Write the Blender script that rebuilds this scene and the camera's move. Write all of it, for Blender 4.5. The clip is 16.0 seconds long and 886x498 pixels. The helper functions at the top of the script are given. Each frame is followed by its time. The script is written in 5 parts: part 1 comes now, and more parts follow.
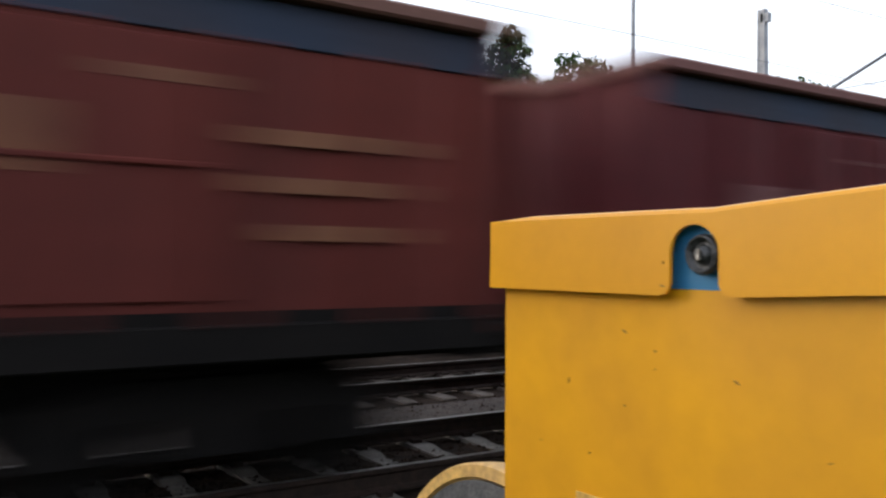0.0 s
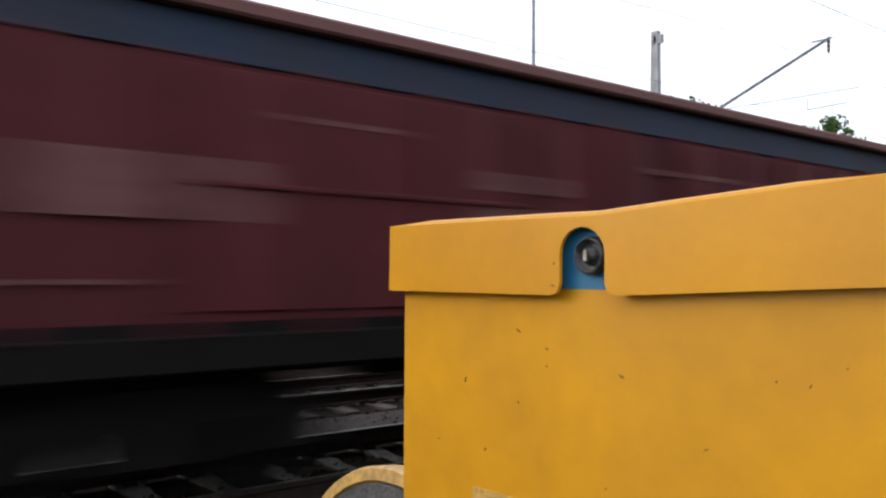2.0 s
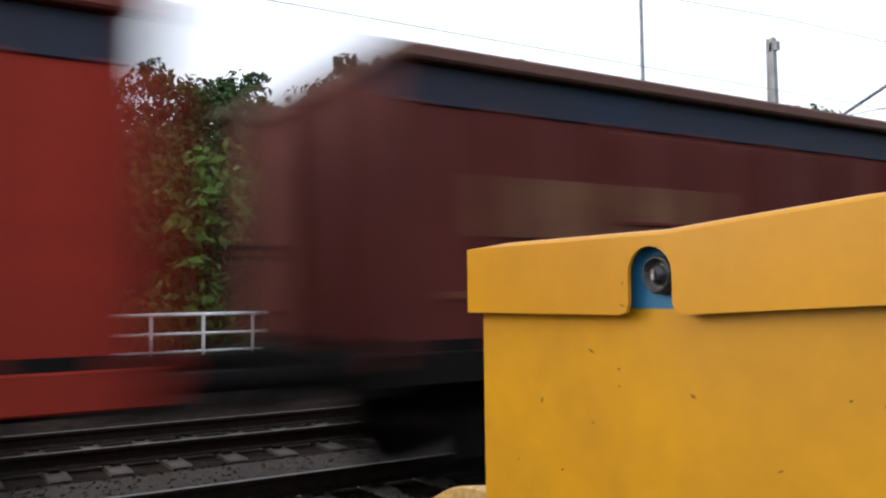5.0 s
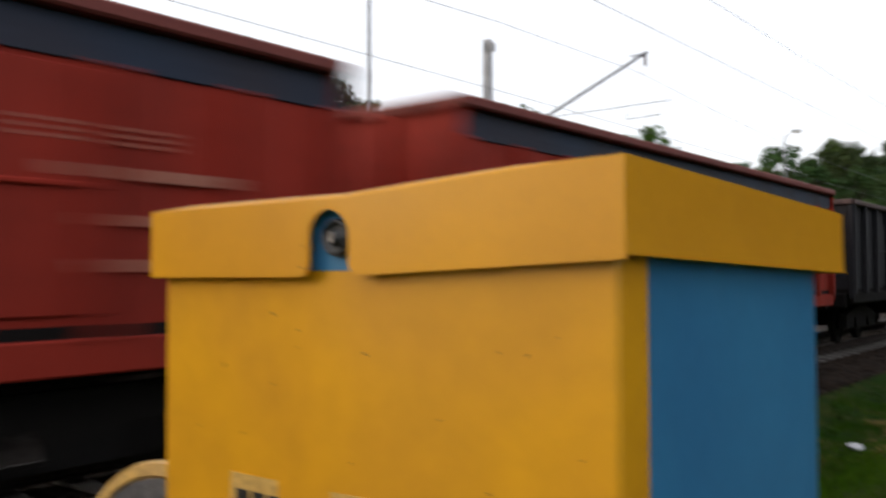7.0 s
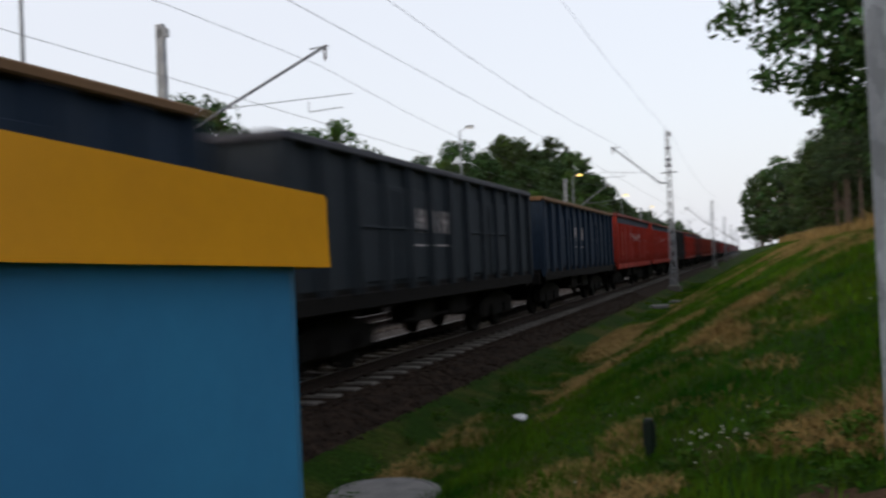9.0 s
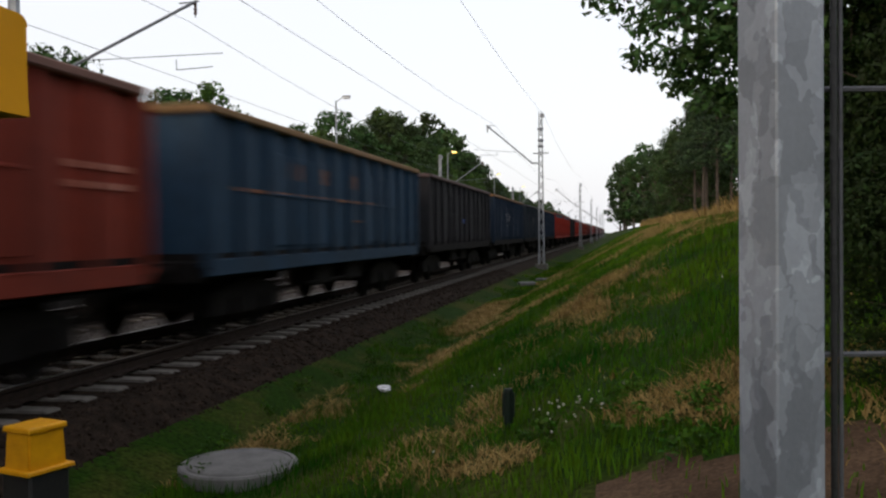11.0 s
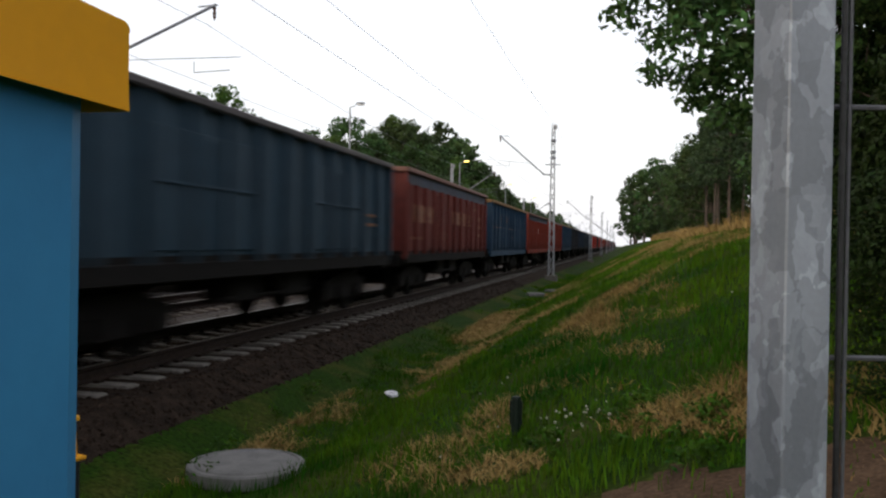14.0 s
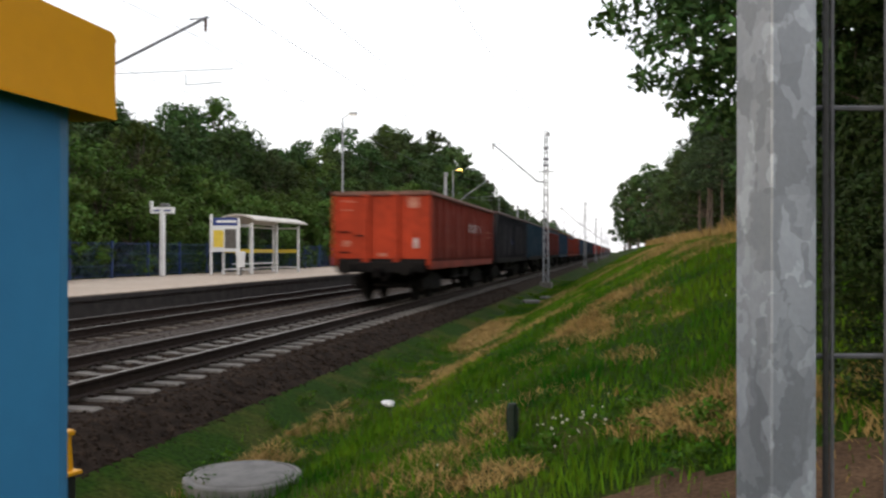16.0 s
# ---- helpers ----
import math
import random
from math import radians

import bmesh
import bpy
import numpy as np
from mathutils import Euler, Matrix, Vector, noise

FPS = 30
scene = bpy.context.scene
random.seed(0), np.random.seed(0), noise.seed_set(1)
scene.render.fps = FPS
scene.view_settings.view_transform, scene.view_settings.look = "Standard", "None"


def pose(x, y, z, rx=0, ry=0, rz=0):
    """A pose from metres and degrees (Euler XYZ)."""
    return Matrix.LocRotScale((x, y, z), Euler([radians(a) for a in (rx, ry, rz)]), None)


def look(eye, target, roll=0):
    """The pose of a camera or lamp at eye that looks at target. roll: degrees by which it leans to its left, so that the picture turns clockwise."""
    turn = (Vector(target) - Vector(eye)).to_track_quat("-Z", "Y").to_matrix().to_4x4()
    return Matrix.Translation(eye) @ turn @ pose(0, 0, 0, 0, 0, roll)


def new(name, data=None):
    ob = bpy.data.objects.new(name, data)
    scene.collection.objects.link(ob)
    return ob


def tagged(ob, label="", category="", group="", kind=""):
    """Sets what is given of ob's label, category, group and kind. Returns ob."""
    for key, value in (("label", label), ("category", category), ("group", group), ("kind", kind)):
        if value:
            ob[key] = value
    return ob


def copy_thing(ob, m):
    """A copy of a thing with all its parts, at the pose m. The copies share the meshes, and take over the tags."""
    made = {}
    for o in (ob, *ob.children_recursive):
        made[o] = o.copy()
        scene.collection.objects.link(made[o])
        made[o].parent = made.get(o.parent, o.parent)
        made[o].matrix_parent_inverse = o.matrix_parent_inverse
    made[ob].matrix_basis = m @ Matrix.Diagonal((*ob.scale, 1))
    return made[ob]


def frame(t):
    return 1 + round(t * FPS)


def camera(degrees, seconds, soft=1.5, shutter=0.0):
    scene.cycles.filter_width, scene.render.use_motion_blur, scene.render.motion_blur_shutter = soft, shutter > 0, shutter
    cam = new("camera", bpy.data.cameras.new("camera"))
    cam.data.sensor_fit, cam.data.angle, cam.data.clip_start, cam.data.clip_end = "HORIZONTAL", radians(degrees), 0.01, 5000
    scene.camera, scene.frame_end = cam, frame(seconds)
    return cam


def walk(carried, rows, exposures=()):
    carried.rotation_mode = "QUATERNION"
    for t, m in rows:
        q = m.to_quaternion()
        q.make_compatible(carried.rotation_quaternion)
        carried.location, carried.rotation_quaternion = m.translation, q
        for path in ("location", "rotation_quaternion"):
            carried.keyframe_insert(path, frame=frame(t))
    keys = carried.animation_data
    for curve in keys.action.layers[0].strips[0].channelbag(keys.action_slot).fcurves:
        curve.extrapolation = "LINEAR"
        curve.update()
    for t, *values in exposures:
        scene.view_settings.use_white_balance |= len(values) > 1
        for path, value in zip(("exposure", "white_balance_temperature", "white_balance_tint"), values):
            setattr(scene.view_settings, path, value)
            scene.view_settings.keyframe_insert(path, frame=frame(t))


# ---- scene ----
cam = camera(54.2, 16.0, soft=2.3, shutter=0.8)
PATH = [
    (0, (6.521, -8.611, 1.583), (4.853, -7.507, 1.609), 0.4),
    (0.5, (6.554, -8.598, 1.579), (4.888, -7.492, 1.613), 0.7),
    (1, (6.545, -8.575, 1.578), (4.908, -7.427, 1.629), 0.2),
    (1.5, (6.541, -8.588, 1.576), (4.947, -7.381, 1.634), 0.1),
    (2, (6.537, -8.618, 1.574), (5.003, -7.336, 1.631), 0.3),
    (2.5, (6.571, -8.611, 1.575), (4.922, -7.482, 1.66), -0.7),
    (3, (6.581, -8.583, 1.573), (4.904, -7.496, 1.644), -0.5),
    (3.2, (6.581, -8.57, 1.572), (4.928, -7.448, 1.665), -0.2),
    (5.3, (6.57, -8.601, 1.577), (4.881, -7.535, 1.678), -0.9),
    (5.5, (6.578, -8.596, 1.581), (4.89, -7.527, 1.669), -1.0),
    (6, (6.598, -8.594, 1.574), (4.933, -7.487, 1.632), 1.0),
    (6.5, (6.605, -8.617, 1.574), (5.081, -7.325, 1.669), -0.6),
    (7, (6.599, -8.579, 1.557), (5.328, -7.036, 1.622), -0.2),
    (7.5, (6.64, -8.527, 1.548), (5.481, -6.897, 1.577), 0.2),
    (8, (6.628, -8.399, 1.558), (5.696, -6.63, 1.604), 0.0),
    (8.5, (6.614, -8.292, 1.557), (5.797, -6.467, 1.516), -1.0),
    (9, (6.679, -8.312, 1.559), (6.013, -6.427, 1.591), -2.6),
    (9.5, (6.663, -8.235, 1.537), (6.118, -6.311, 1.536), -0.6),
    (10, (6.654, -8.155, 1.526), (6.201, -6.207, 1.481), -0.5),
    (10.2, (6.661, -8.133, 1.514), (6.271, -6.172, 1.476), -0.5),
    (12.5, (6.703, -8.159, 1.484), (6.312, -6.198, 1.455), -0.8),
    (13, (6.705, -8.183, 1.484), (6.255, -6.234, 1.477), -1.3),
    (13.5, (6.692, -8.198, 1.48), (6.257, -6.246, 1.472), 0.4),
    (14, (6.679, -8.202, 1.48), (6.271, -6.244, 1.465), 1.0),
    (14.5, (6.677, -8.201, 1.477), (6.304, -6.236, 1.441), 0.2),
    (15, (6.67, -8.198, 1.475), (6.282, -6.236, 1.469), 0.4),
    (15.5, (6.678, -8.191, 1.473), (6.328, -6.222, 1.468), 0.0),
    (16, (6.687, -8.209, 1.476), (6.291, -6.249, 1.481), 0.1),
]
# seconds, stops
LIGHT = [(0.0, 0.62, 6150, 10), (3.2, 0.62, 6150, 10), (5.3, 0.52, 6150, 10), (6.2, 0.45, 6300, 10), (7.0, 0.3, 6600, 10), (7.5, 0.0, 6550, 10), (8.0, -0.1, 6500, 10), (8.5, -0.05, 6450, 10), (9.6, -0.15, 6400, 10), (10.2, -0.08, 6600, 10), (12.3, 0.25, 6650, 10), (14.5, 0.25, 6650, 10), (15.5, 0.4, 6700, 10), (16.0, 0.5, 6750, 10)]
walk(cam, [(t, look(e, g, r)) for t, e, g, r in PATH], LIGHT)

# ---- light ----
world = bpy.data.worlds.new("dusk_sky")
scene.world = world
world.use_nodes = True
wn, wl = world.node_tree.nodes, world.node_tree.links
sky = wn.new("ShaderNodeTexSky")
sky.sky_type = "NISHITA"
sky.sun_disc = False
SUN_EL, SUN_ROT = 14.0, 215.0
sky.sun_elevation, sky.sun_rotation = radians(SUN_EL), radians(SUN_ROT)
sky.air_density, sky.dust_density, sky.ozone_density = 1.2, 4.0, 2.0
veil = wn.new("ShaderNodeMixRGB")
veil.inputs[0].default_value = 0.6
veil.inputs[2].default_value = (10.4, 10.5, 11.2, 1)
wl.new(sky.outputs[0], veil.inputs[1])
wl.new(veil.outputs[0], wn["Background"].inputs[0])
wn["Background"].inputs[1].default_value = 0.13
sun = new("sun", bpy.data.lights.new("sun", "SUN"))
sun.data.energy, sun.data.angle, sun.data.color = 0.7, radians(30), (1.0, 0.93, 0.84)
a, b = radians(SUN_ROT), radians(SUN_EL)
sun.matrix_world = look((0, 0, 0), (-math.sin(a) * math.cos(b), -math.cos(a) * math.cos(b), -math.sin(b)))


# ---- materials ----
def mat(name, c1, c2=None, rough=0.6, metal=0.0, scale=2.0, fine=30.0, bump=0.2, fine_amount=0.25, stretch=(1, 1, 1), tint=0.0, mid=0.5, sharp=0.35, spec=0.5, leaf=0.0):
    m = bpy.data.materials.new(name)
    m.use_nodes = True
    n, l = m.node_tree.nodes, m.node_tree.links
    bsdf = n["Principled BSDF"]
    co = n.new("ShaderNodeTexCoord")
    mp = n.new("ShaderNodeMapping")
    mp.inputs["Scale"].default_value = stretch
    l.new(co.outputs["Object"], mp.inputs[0])
    big, small = n.new("ShaderNodeTexNoise"), n.new("ShaderNodeTexNoise")
    for tex, s, d in ((big, scale, 5.0), (small, fine, 3.0)):
        tex.inputs["Scale"].default_value = s
        tex.inputs["Detail"].default_value = d
        l.new(mp.outputs[0], tex.inputs["Vector"])
    ramp = n.new("ShaderNodeValToRGB")
    ramp.color_ramp.elements[0].position = max(0, mid - sharp / 2)
    ramp.color_ramp.elements[1].position = min(1, mid + sharp / 2)
    ramp.color_ramp.elements[0].color = (*c1, 1)
    ramp.color_ramp.elements[1].color = (*(c2 or [v * 0.75 for v in c1]), 1)
    l.new(big.outputs[0], ramp.inputs[0])
    grain = n.new("ShaderNodeMapRange")
    grain.inputs[1].default_value, grain.inputs[2].default_value = 0.3, 0.7
    grain.inputs[3].default_value, grain.inputs[4].default_value = 1 - fine_amount, 1 + fine_amount
    l.new(small.outputs[0], grain.inputs[0])
    hsv = n.new("ShaderNodeHueSaturation")
    l.new(ramp.outputs[0], hsv.inputs["Color"])
    l.new(grain.outputs[0], hsv.inputs["Value"])
    out = hsv.outputs[0]
    if tint:
        info = n.new("ShaderNodeObjectInfo")
        geo = n.new("ShaderNodeNewGeometry")
        for k, src in ((0, info.outputs["Random"]), (1, geo.outputs["Random Per Island"])):
            r = n.new("ShaderNodeMapRange")
            r.inputs[3].default_value, r.inputs[4].default_value = 1 - tint, 1 + tint
            l.new(src, r.inputs[0])
            h2 = n.new("ShaderNodeHueSaturation")
            l.new(out, h2.inputs["Color"])
            l.new(r.outputs[0], h2.inputs["Value"])
            if leaf:
                r2 = n.new("ShaderNodeMapRange")
                r2.inputs[3].default_value, r2.inputs[4].default_value = 0.5 - leaf, 0.5 + leaf
                l.new(src, r2.inputs[0])
                l.new(r2.outputs[0], h2.inputs["Hue"])
            out = h2.outputs[0]
    l.new(out, bsdf.inputs["Base Color"])
    rr = n.new("ShaderNodeMapRange")
    rr.inputs[3].default_value, rr.inputs[4].default_value = max(0.03, rough - 0.12), min(1, rough + 0.12)
    l.new(big.outputs[0], rr.inputs[0])
    l.new(rr.outputs[0], bsdf.inputs["Roughness"])
    bsdf.inputs["Metallic"].default_value = metal
    bsdf.inputs["Specular IOR Level"].default_value = spec
    if bump:
        bp = n.new("ShaderNodeBump")
        bp.inputs["Strength"].default_value, bp.inputs["Distance"].default_value = bump, 0.02
        l.new(small.outputs[0], bp.inputs["Height"])
        l.new(bp.outputs[0], bsdf.inputs["Normal"])
    return m


def glow(name, c, strength):
    m = bpy.data.materials.new(name)
    m.use_nodes = True
    bsdf = m.node_tree.nodes["Principled BSDF"]
    bsdf.inputs["Base Color"].default_value = (*c, 1)
    bsdf.inputs["Emission Color"].default_value = (*c, 1)
    bsdf.inputs["Emission Strength"].default_value = strength
    return m


def glass(name, c, rough=0.05):
    m = bpy.data.materials.new(name)
    m.use_nodes = True
    bsdf = m.node_tree.nodes["Principled BSDF"]
    bsdf.inputs["Base Color"].default_value = (*c, 1)
    bsdf.inputs["Roughness"].default_value = rough
    bsdf.inputs["Transmission Weight"].default_value = 1.0
    bsdf.inputs["IOR"].default_value = 1.1
    return m


M_YELLOW = mat("yellow_enamel", (0.74, 0.348, 0.006), (0.62, 0.277, 0.005), rough=0.42, scale=9, fine=38, bump=0.006, fine_amount=0.035, sharp=0.4)
M_YELLOW2 = mat("yellow_enamel_lid", (0.74, 0.338, 0.008), (0.60, 0.262, 0.006), rough=0.38, scale=6, fine=90, bump=0.006, fine_amount=0.02, sharp=0.5)
M_BLUE = mat("blue_enamel", (0.040, 0.215, 0.395), (0.030, 0.168, 0.335), rough=0.36, scale=5, fine=60, bump=0.02, fine_amount=0.03)
M_SCRATCH = mat("brown_scratch", (0.22, 0.10, 0.01), (0.34, 0.16, 0.012), scale=80, fine=300)
M_STICKER = mat("sticker_film", (0.60, 0.37, 0.11), (0.52, 0.31, 0.08), rough=0.35, scale=30, fine=200, bump=0.05)
M_BLACK = mat("black_paint", (0.012, 0.012, 0.013), (0.02, 0.02, 0.02), rough=0.55, scale=8, fine=90)
M_STEEL = mat("worn_steel", (0.42, 0.41, 0.39), (0.25, 0.24, 0.22), rough=0.35, metal=0.9, scale=20, fine=200, bump=0.1)
M_LOCK = mat("dark_lock_steel", (0.07, 0.07, 0.07), (0.035, 0.035, 0.035), rough=0.35, metal=0.5, scale=30, fine=200)
M_GREYMET = mat("dull_grey_metal", (0.20, 0.20, 0.20), (0.10, 0.10, 0.10), rough=0.4, metal=0.6, scale=30, fine=200)
M_BALLAST = mat("ballast_stone", (0.013, 0.0095, 0.0075), (0.034, 0.024, 0.018), rough=0.9, scale=6, fine=60, bump=0.5, fine_amount=0.5, tint=0.4, spec=0.03)
M_BROWNGRAVEL = mat("rusty_ballast", (0.052, 0.031, 0.019), (0.03, 0.019, 0.013), rough=0.95, scale=5, fine=70, bump=0.7, fine_amount=0.5, tint=0.3)
M_CONCRETE = mat("pale_concrete", (0.145, 0.132, 0.116), (0.080, 0.072, 0.064), rough=0.85, scale=9, fine=90, bump=0.25, fine_amount=0.2, tint=0.12)
M_STAINED = mat("stained_concrete", (0.085, 0.066, 0.050), (0.045, 0.034, 0.026), rough=0.9, scale=9, fine=90, bump=0.25, fine_amount=0.3, tint=0.3)
M_RAIL = mat("rusty_rail", (0.030, 0.019, 0.014), (0.017, 0.012, 0.010), spec=0.15, rough=0.75, scale=12, fine=120)
M_RAILHEAD = mat("polished_railhead", (0.26, 0.24, 0.22), (0.16, 0.145, 0.13), rough=0.42, metal=0.8, scale=6, fine=80, bump=0.03)
M_PLAT = mat("platform_paving", (0.46, 0.37, 0.29), (0.37, 0.30, 0.235), rough=0.85, scale=3, fine=60, bump=0.15, tint=0.06)
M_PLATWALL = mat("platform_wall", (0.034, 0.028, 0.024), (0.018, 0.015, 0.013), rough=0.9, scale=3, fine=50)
M_GROUND = mat("grassy_soil", (0.013, 0.033, 0.003), (0.062, 0.056, 0.015), spec=0.04, rough=0.95, scale=0.9, fine=22, bump=0.8, fine_amount=0.5, mid=0.62, sharp=0.3)
M_SOIL = mat("bare_soil", (0.052, 0.032, 0.020), (0.095, 0.060, 0.037), spec=0.05, rough=0.95, scale=3, fine=40, bump=0.7, fine_amount=0.35)
M_GRASS = mat("grass_blade", (0.011, 0.056, 0.003), (0.078, 0.138, 0.007), rough=0.9, scale=0.8, fine=6, bump=0, tint=0.22, leaf=0.015, spec=0.05)
M_STRAW = mat("dry_grass", (0.36, 0.245, 0.095), (0.20, 0.130, 0.048), rough=0.9, scale=2, fine=8, bump=0, tint=0.25, spec=0.05)
M_WHITEFL = mat("white_clover", (0.40, 0.39, 0.33), (0.26, 0.26, 0.20), rough=0.8, scale=30, fine=90)
M_LEAF = mat("leaf_green", (0.026, 0.052, 0.015), (0.044, 0.074, 0.018), rough=0.7, scale=0.8, fine=6, bump=0, tint=0.3, leaf=0.02, spec=0.12)
M_LEAF2 = mat("leaf_light", (0.062, 0.100, 0.017), (0.040, 0.074, 0.012), rough=0.7, scale=0.4, fine=6, bump=0, tint=0.3, leaf=0.02, spec=0.12)
M_WEED = mat("weed_leaf", (0.016, 0.055, 0.005), (0.050, 0.105, 0.008), rough=0.6, scale=3, fine=20, bump=0, tint=0.3, leaf=0.02, spec=0.06)
# leaf green darkened to hold the shade under the overhanging tree
M_BUSH_SHADED = mat("shaded_bush_leaf", (0.010, 0.022, 0.005), (0.018, 0.034, 0.007), rough=0.7, scale=0.8, fine=6, bump=0, tint=0.3, leaf=0.02, spec=0.08)
M_PINE = mat("pine_needle", (0.025, 0.05, 0.018), (0.04, 0.07, 0.02), rough=0.7, scale=0.8, fine=6, bump=0, tint=0.35, spec=0.2)
M_BARK = mat("bark", (0.085, 0.06, 0.042), (0.05, 0.038, 0.028), rough=0.95, scale=5, fine=40, bump=0.8, fine_amount=0.4, stretch=(3, 3, 0.5))
M_PINEBARK = mat("pine_bark", (0.10, 0.07, 0.052), (0.06, 0.045, 0.036), rough=0.95, scale=5, fine=40, bump=0.8, fine_amount=0.4, stretch=(3, 3, 0.5))
M_MAST = mat("mast_grey", (0.30, 0.31, 0.33), (0.22, 0.23, 0.25), rough=0.6, scale=4, fine=60, metal=0.2)
M_ROD = mat("grey_rod", (0.22, 0.23, 0.25), (0.15, 0.16, 0.18), rough=0.5, metal=0.4, scale=6, fine=60)
M_WIRE = mat("dark_wire", (0.10, 0.105, 0.115), (0.07, 0.07, 0.08), rough=0.6, metal=0.3)
M_INSUL = mat("brown_insulator", (0.09, 0.05, 0.035), (0.05, 0.03, 0.025), rough=0.25, scale=20)
M_WHITE = mat("white_paint", (0.78, 0.78, 0.77), (0.68, 0.68, 0.67), rough=0.5, scale=3, fine=60, bump=0.05, fine_amount=0.08)
M_FENCEBLUE = mat("blue_fence_paint", (0.02, 0.05, 0.15), (0.016, 0.04, 0.12), rough=0.5, scale=4, fine=60)
M_SIGNBLUE = mat("sign_blue", (0.02, 0.045, 0.22), (0.02, 0.04, 0.18), rough=0.4)
M_POSTER = mat("poster_yellow", (0.75, 0.55, 0.06), (0.7, 0.5, 0.05), rough=0.5)
M_ROOF = mat("shelter_roof", (0.52, 0.47, 0.40), (0.44, 0.40, 0.34), rough=0.4, scale=2, fine=40)
M_GLASS = glass("shelter_glass", (0.86, 0.9, 0.88))
M_LAMP = glow("sodium_lamp", (1.0, 0.62, 0.12), 6.0)
M_STAKE = mat("dark_green_plastic", (0.006, 0.013, 0.009), (0.010, 0.018, 0.012), spec=0.2, rough=0.6)
M_LITTER = mat("white_litter", (0.7, 0.7, 0.72), (0.6, 0.6, 0.62), rough=0.5)
M_PIPE = mat("damp_concrete", (0.15, 0.145, 0.14), (0.10, 0.098, 0.095), rough=0.8, scale=7, fine=120, bump=0.2, fine_amount=0.18)
M_BOGIE = mat("near_black_steel", (0.0075, 0.007, 0.007), (0.013, 0.011, 0.010), spec=0.08, rough=0.8, scale=5, fine=60)
M_MARK = mat("faded_white_marking", (0.48, 0.45, 0.46), (0.24, 0.18, 0.17), rough=0.7, scale=9, fine=60, bump=0)
M_FADED = mat("worn_marking", (0.40, 0.17, 0.12), (0.30, 0.07, 0.035), rough=0.7, scale=9, fine=60, bump=0)
M_DIM = mat("worn_dim_marking", (0.17, 0.07, 0.065), (0.10, 0.026, 0.028), rough=0.75, scale=7, fine=60, bump=0)
M_CREAM = mat("faded_cream_marking", (0.20, 0.080, 0.030), (0.12, 0.040, 0.020), rough=0.7, scale=6, fine=60, bump=0)
M_LABELBLUE = mat("blue_label", (0.04, 0.12, 0.50), (0.03, 0.1, 0.42), rough=0.6)


def galvanised():
    m = mat("galvanised_zinc", (0.185, 0.20, 0.22), (0.15, 0.163, 0.182), rough=0.45, metal=0.2, scale=6, fine=120, bump=0.05, fine_amount=0.05)
    n, l = m.node_tree.nodes, m.node_tree.links
    bsdf = n["Principled BSDF"]
    src = bsdf.inputs["Base Color"].links[0].from_socket
    co = [x for x in n if x.type == "TEX_COORD"][0]
    for scale, turn, cut, gain in ((26, 35, 0.60, 1.42), (44, -28, 0.66, 1.32), (15, 10, 0.70, 1.16)):
        mp = n.new("ShaderNodeMapping")
        mp.inputs["Rotation"].default_value = (radians(turn), radians(turn * 0.6), radians(25))
        mp.inputs["Scale"].default_value = (1.0, 1.0, 0.55)
        warp = n.new("ShaderNodeTexNoise")
        warp.inputs["Scale"].default_value = scale * 1.6
        add = n.new("ShaderNodeMixRGB")
        add.blend_type = "ADD"
        add.inputs[0].default_value = 0.022
        l.new(co.outputs["Object"], warp.inputs["Vector"])
        l.new(co.outputs["Object"], add.inputs[1])
        l.new(warp.outputs["Color"], add.inputs[2])
        l.new(add.outputs[0], mp.inputs[0])
        vor = n.new("ShaderNodeTexVoronoi")
        vor.distance = "MANHATTAN"
        vor.inputs["Scale"].default_value = scale
        l.new(mp.outputs[0], vor.inputs["Vector"])
        sep = n.new("ShaderNodeSeparateColor")
        l.new(vor.outputs["Color"], sep.inputs[0])
        r = n.new("ShaderNodeValToRGB")
        r.color_ramp.elements[0].position, r.color_ramp.elements[1].position = cut - 0.08, cut + 0.12
        r.color_ramp.elements[0].color = (1, 1, 1, 1)
        r.color_ramp.elements[1].color = (gain, gain, gain, 1)
        l.new(sep.outputs[0], r.inputs[0])
        mul = n.new("ShaderNodeMixRGB")
        mul.blend_type = "MULTIPLY"
        mul.inputs[0].default_value = 1.0
        l.new(src, mul.inputs[1])
        l.new(r.outputs[0], mul.inputs[2])
        src = mul.outputs[0]
    l.new(src, bsdf.inputs["Base Color"])
    return m


M_ZINC = galvanised()


# ---- building helpers ----
def box(bm, x0, x1, y0, y1, z0, z1, bevel=0.0, seg=1):
    vs = [bm.verts.new((x, y, z)) for x in (x0, x1) for y in (y0, y1) for z in (z0, z1)]
    fs = [bm.faces.new([vs[i] for i in f]) for f in ((0, 1, 3, 2), (4, 6, 7, 5), (0, 4, 5, 1), (2, 3, 7, 6), (0, 2, 6, 4), (1, 5, 7, 3))]
    if bevel:
        es = list({e for f in fs for e in f.edges})
        bmesh.ops.bevel(bm, geom=es, offset=bevel, segments=seg, affect="EDGES", profile=0.5)
    return vs


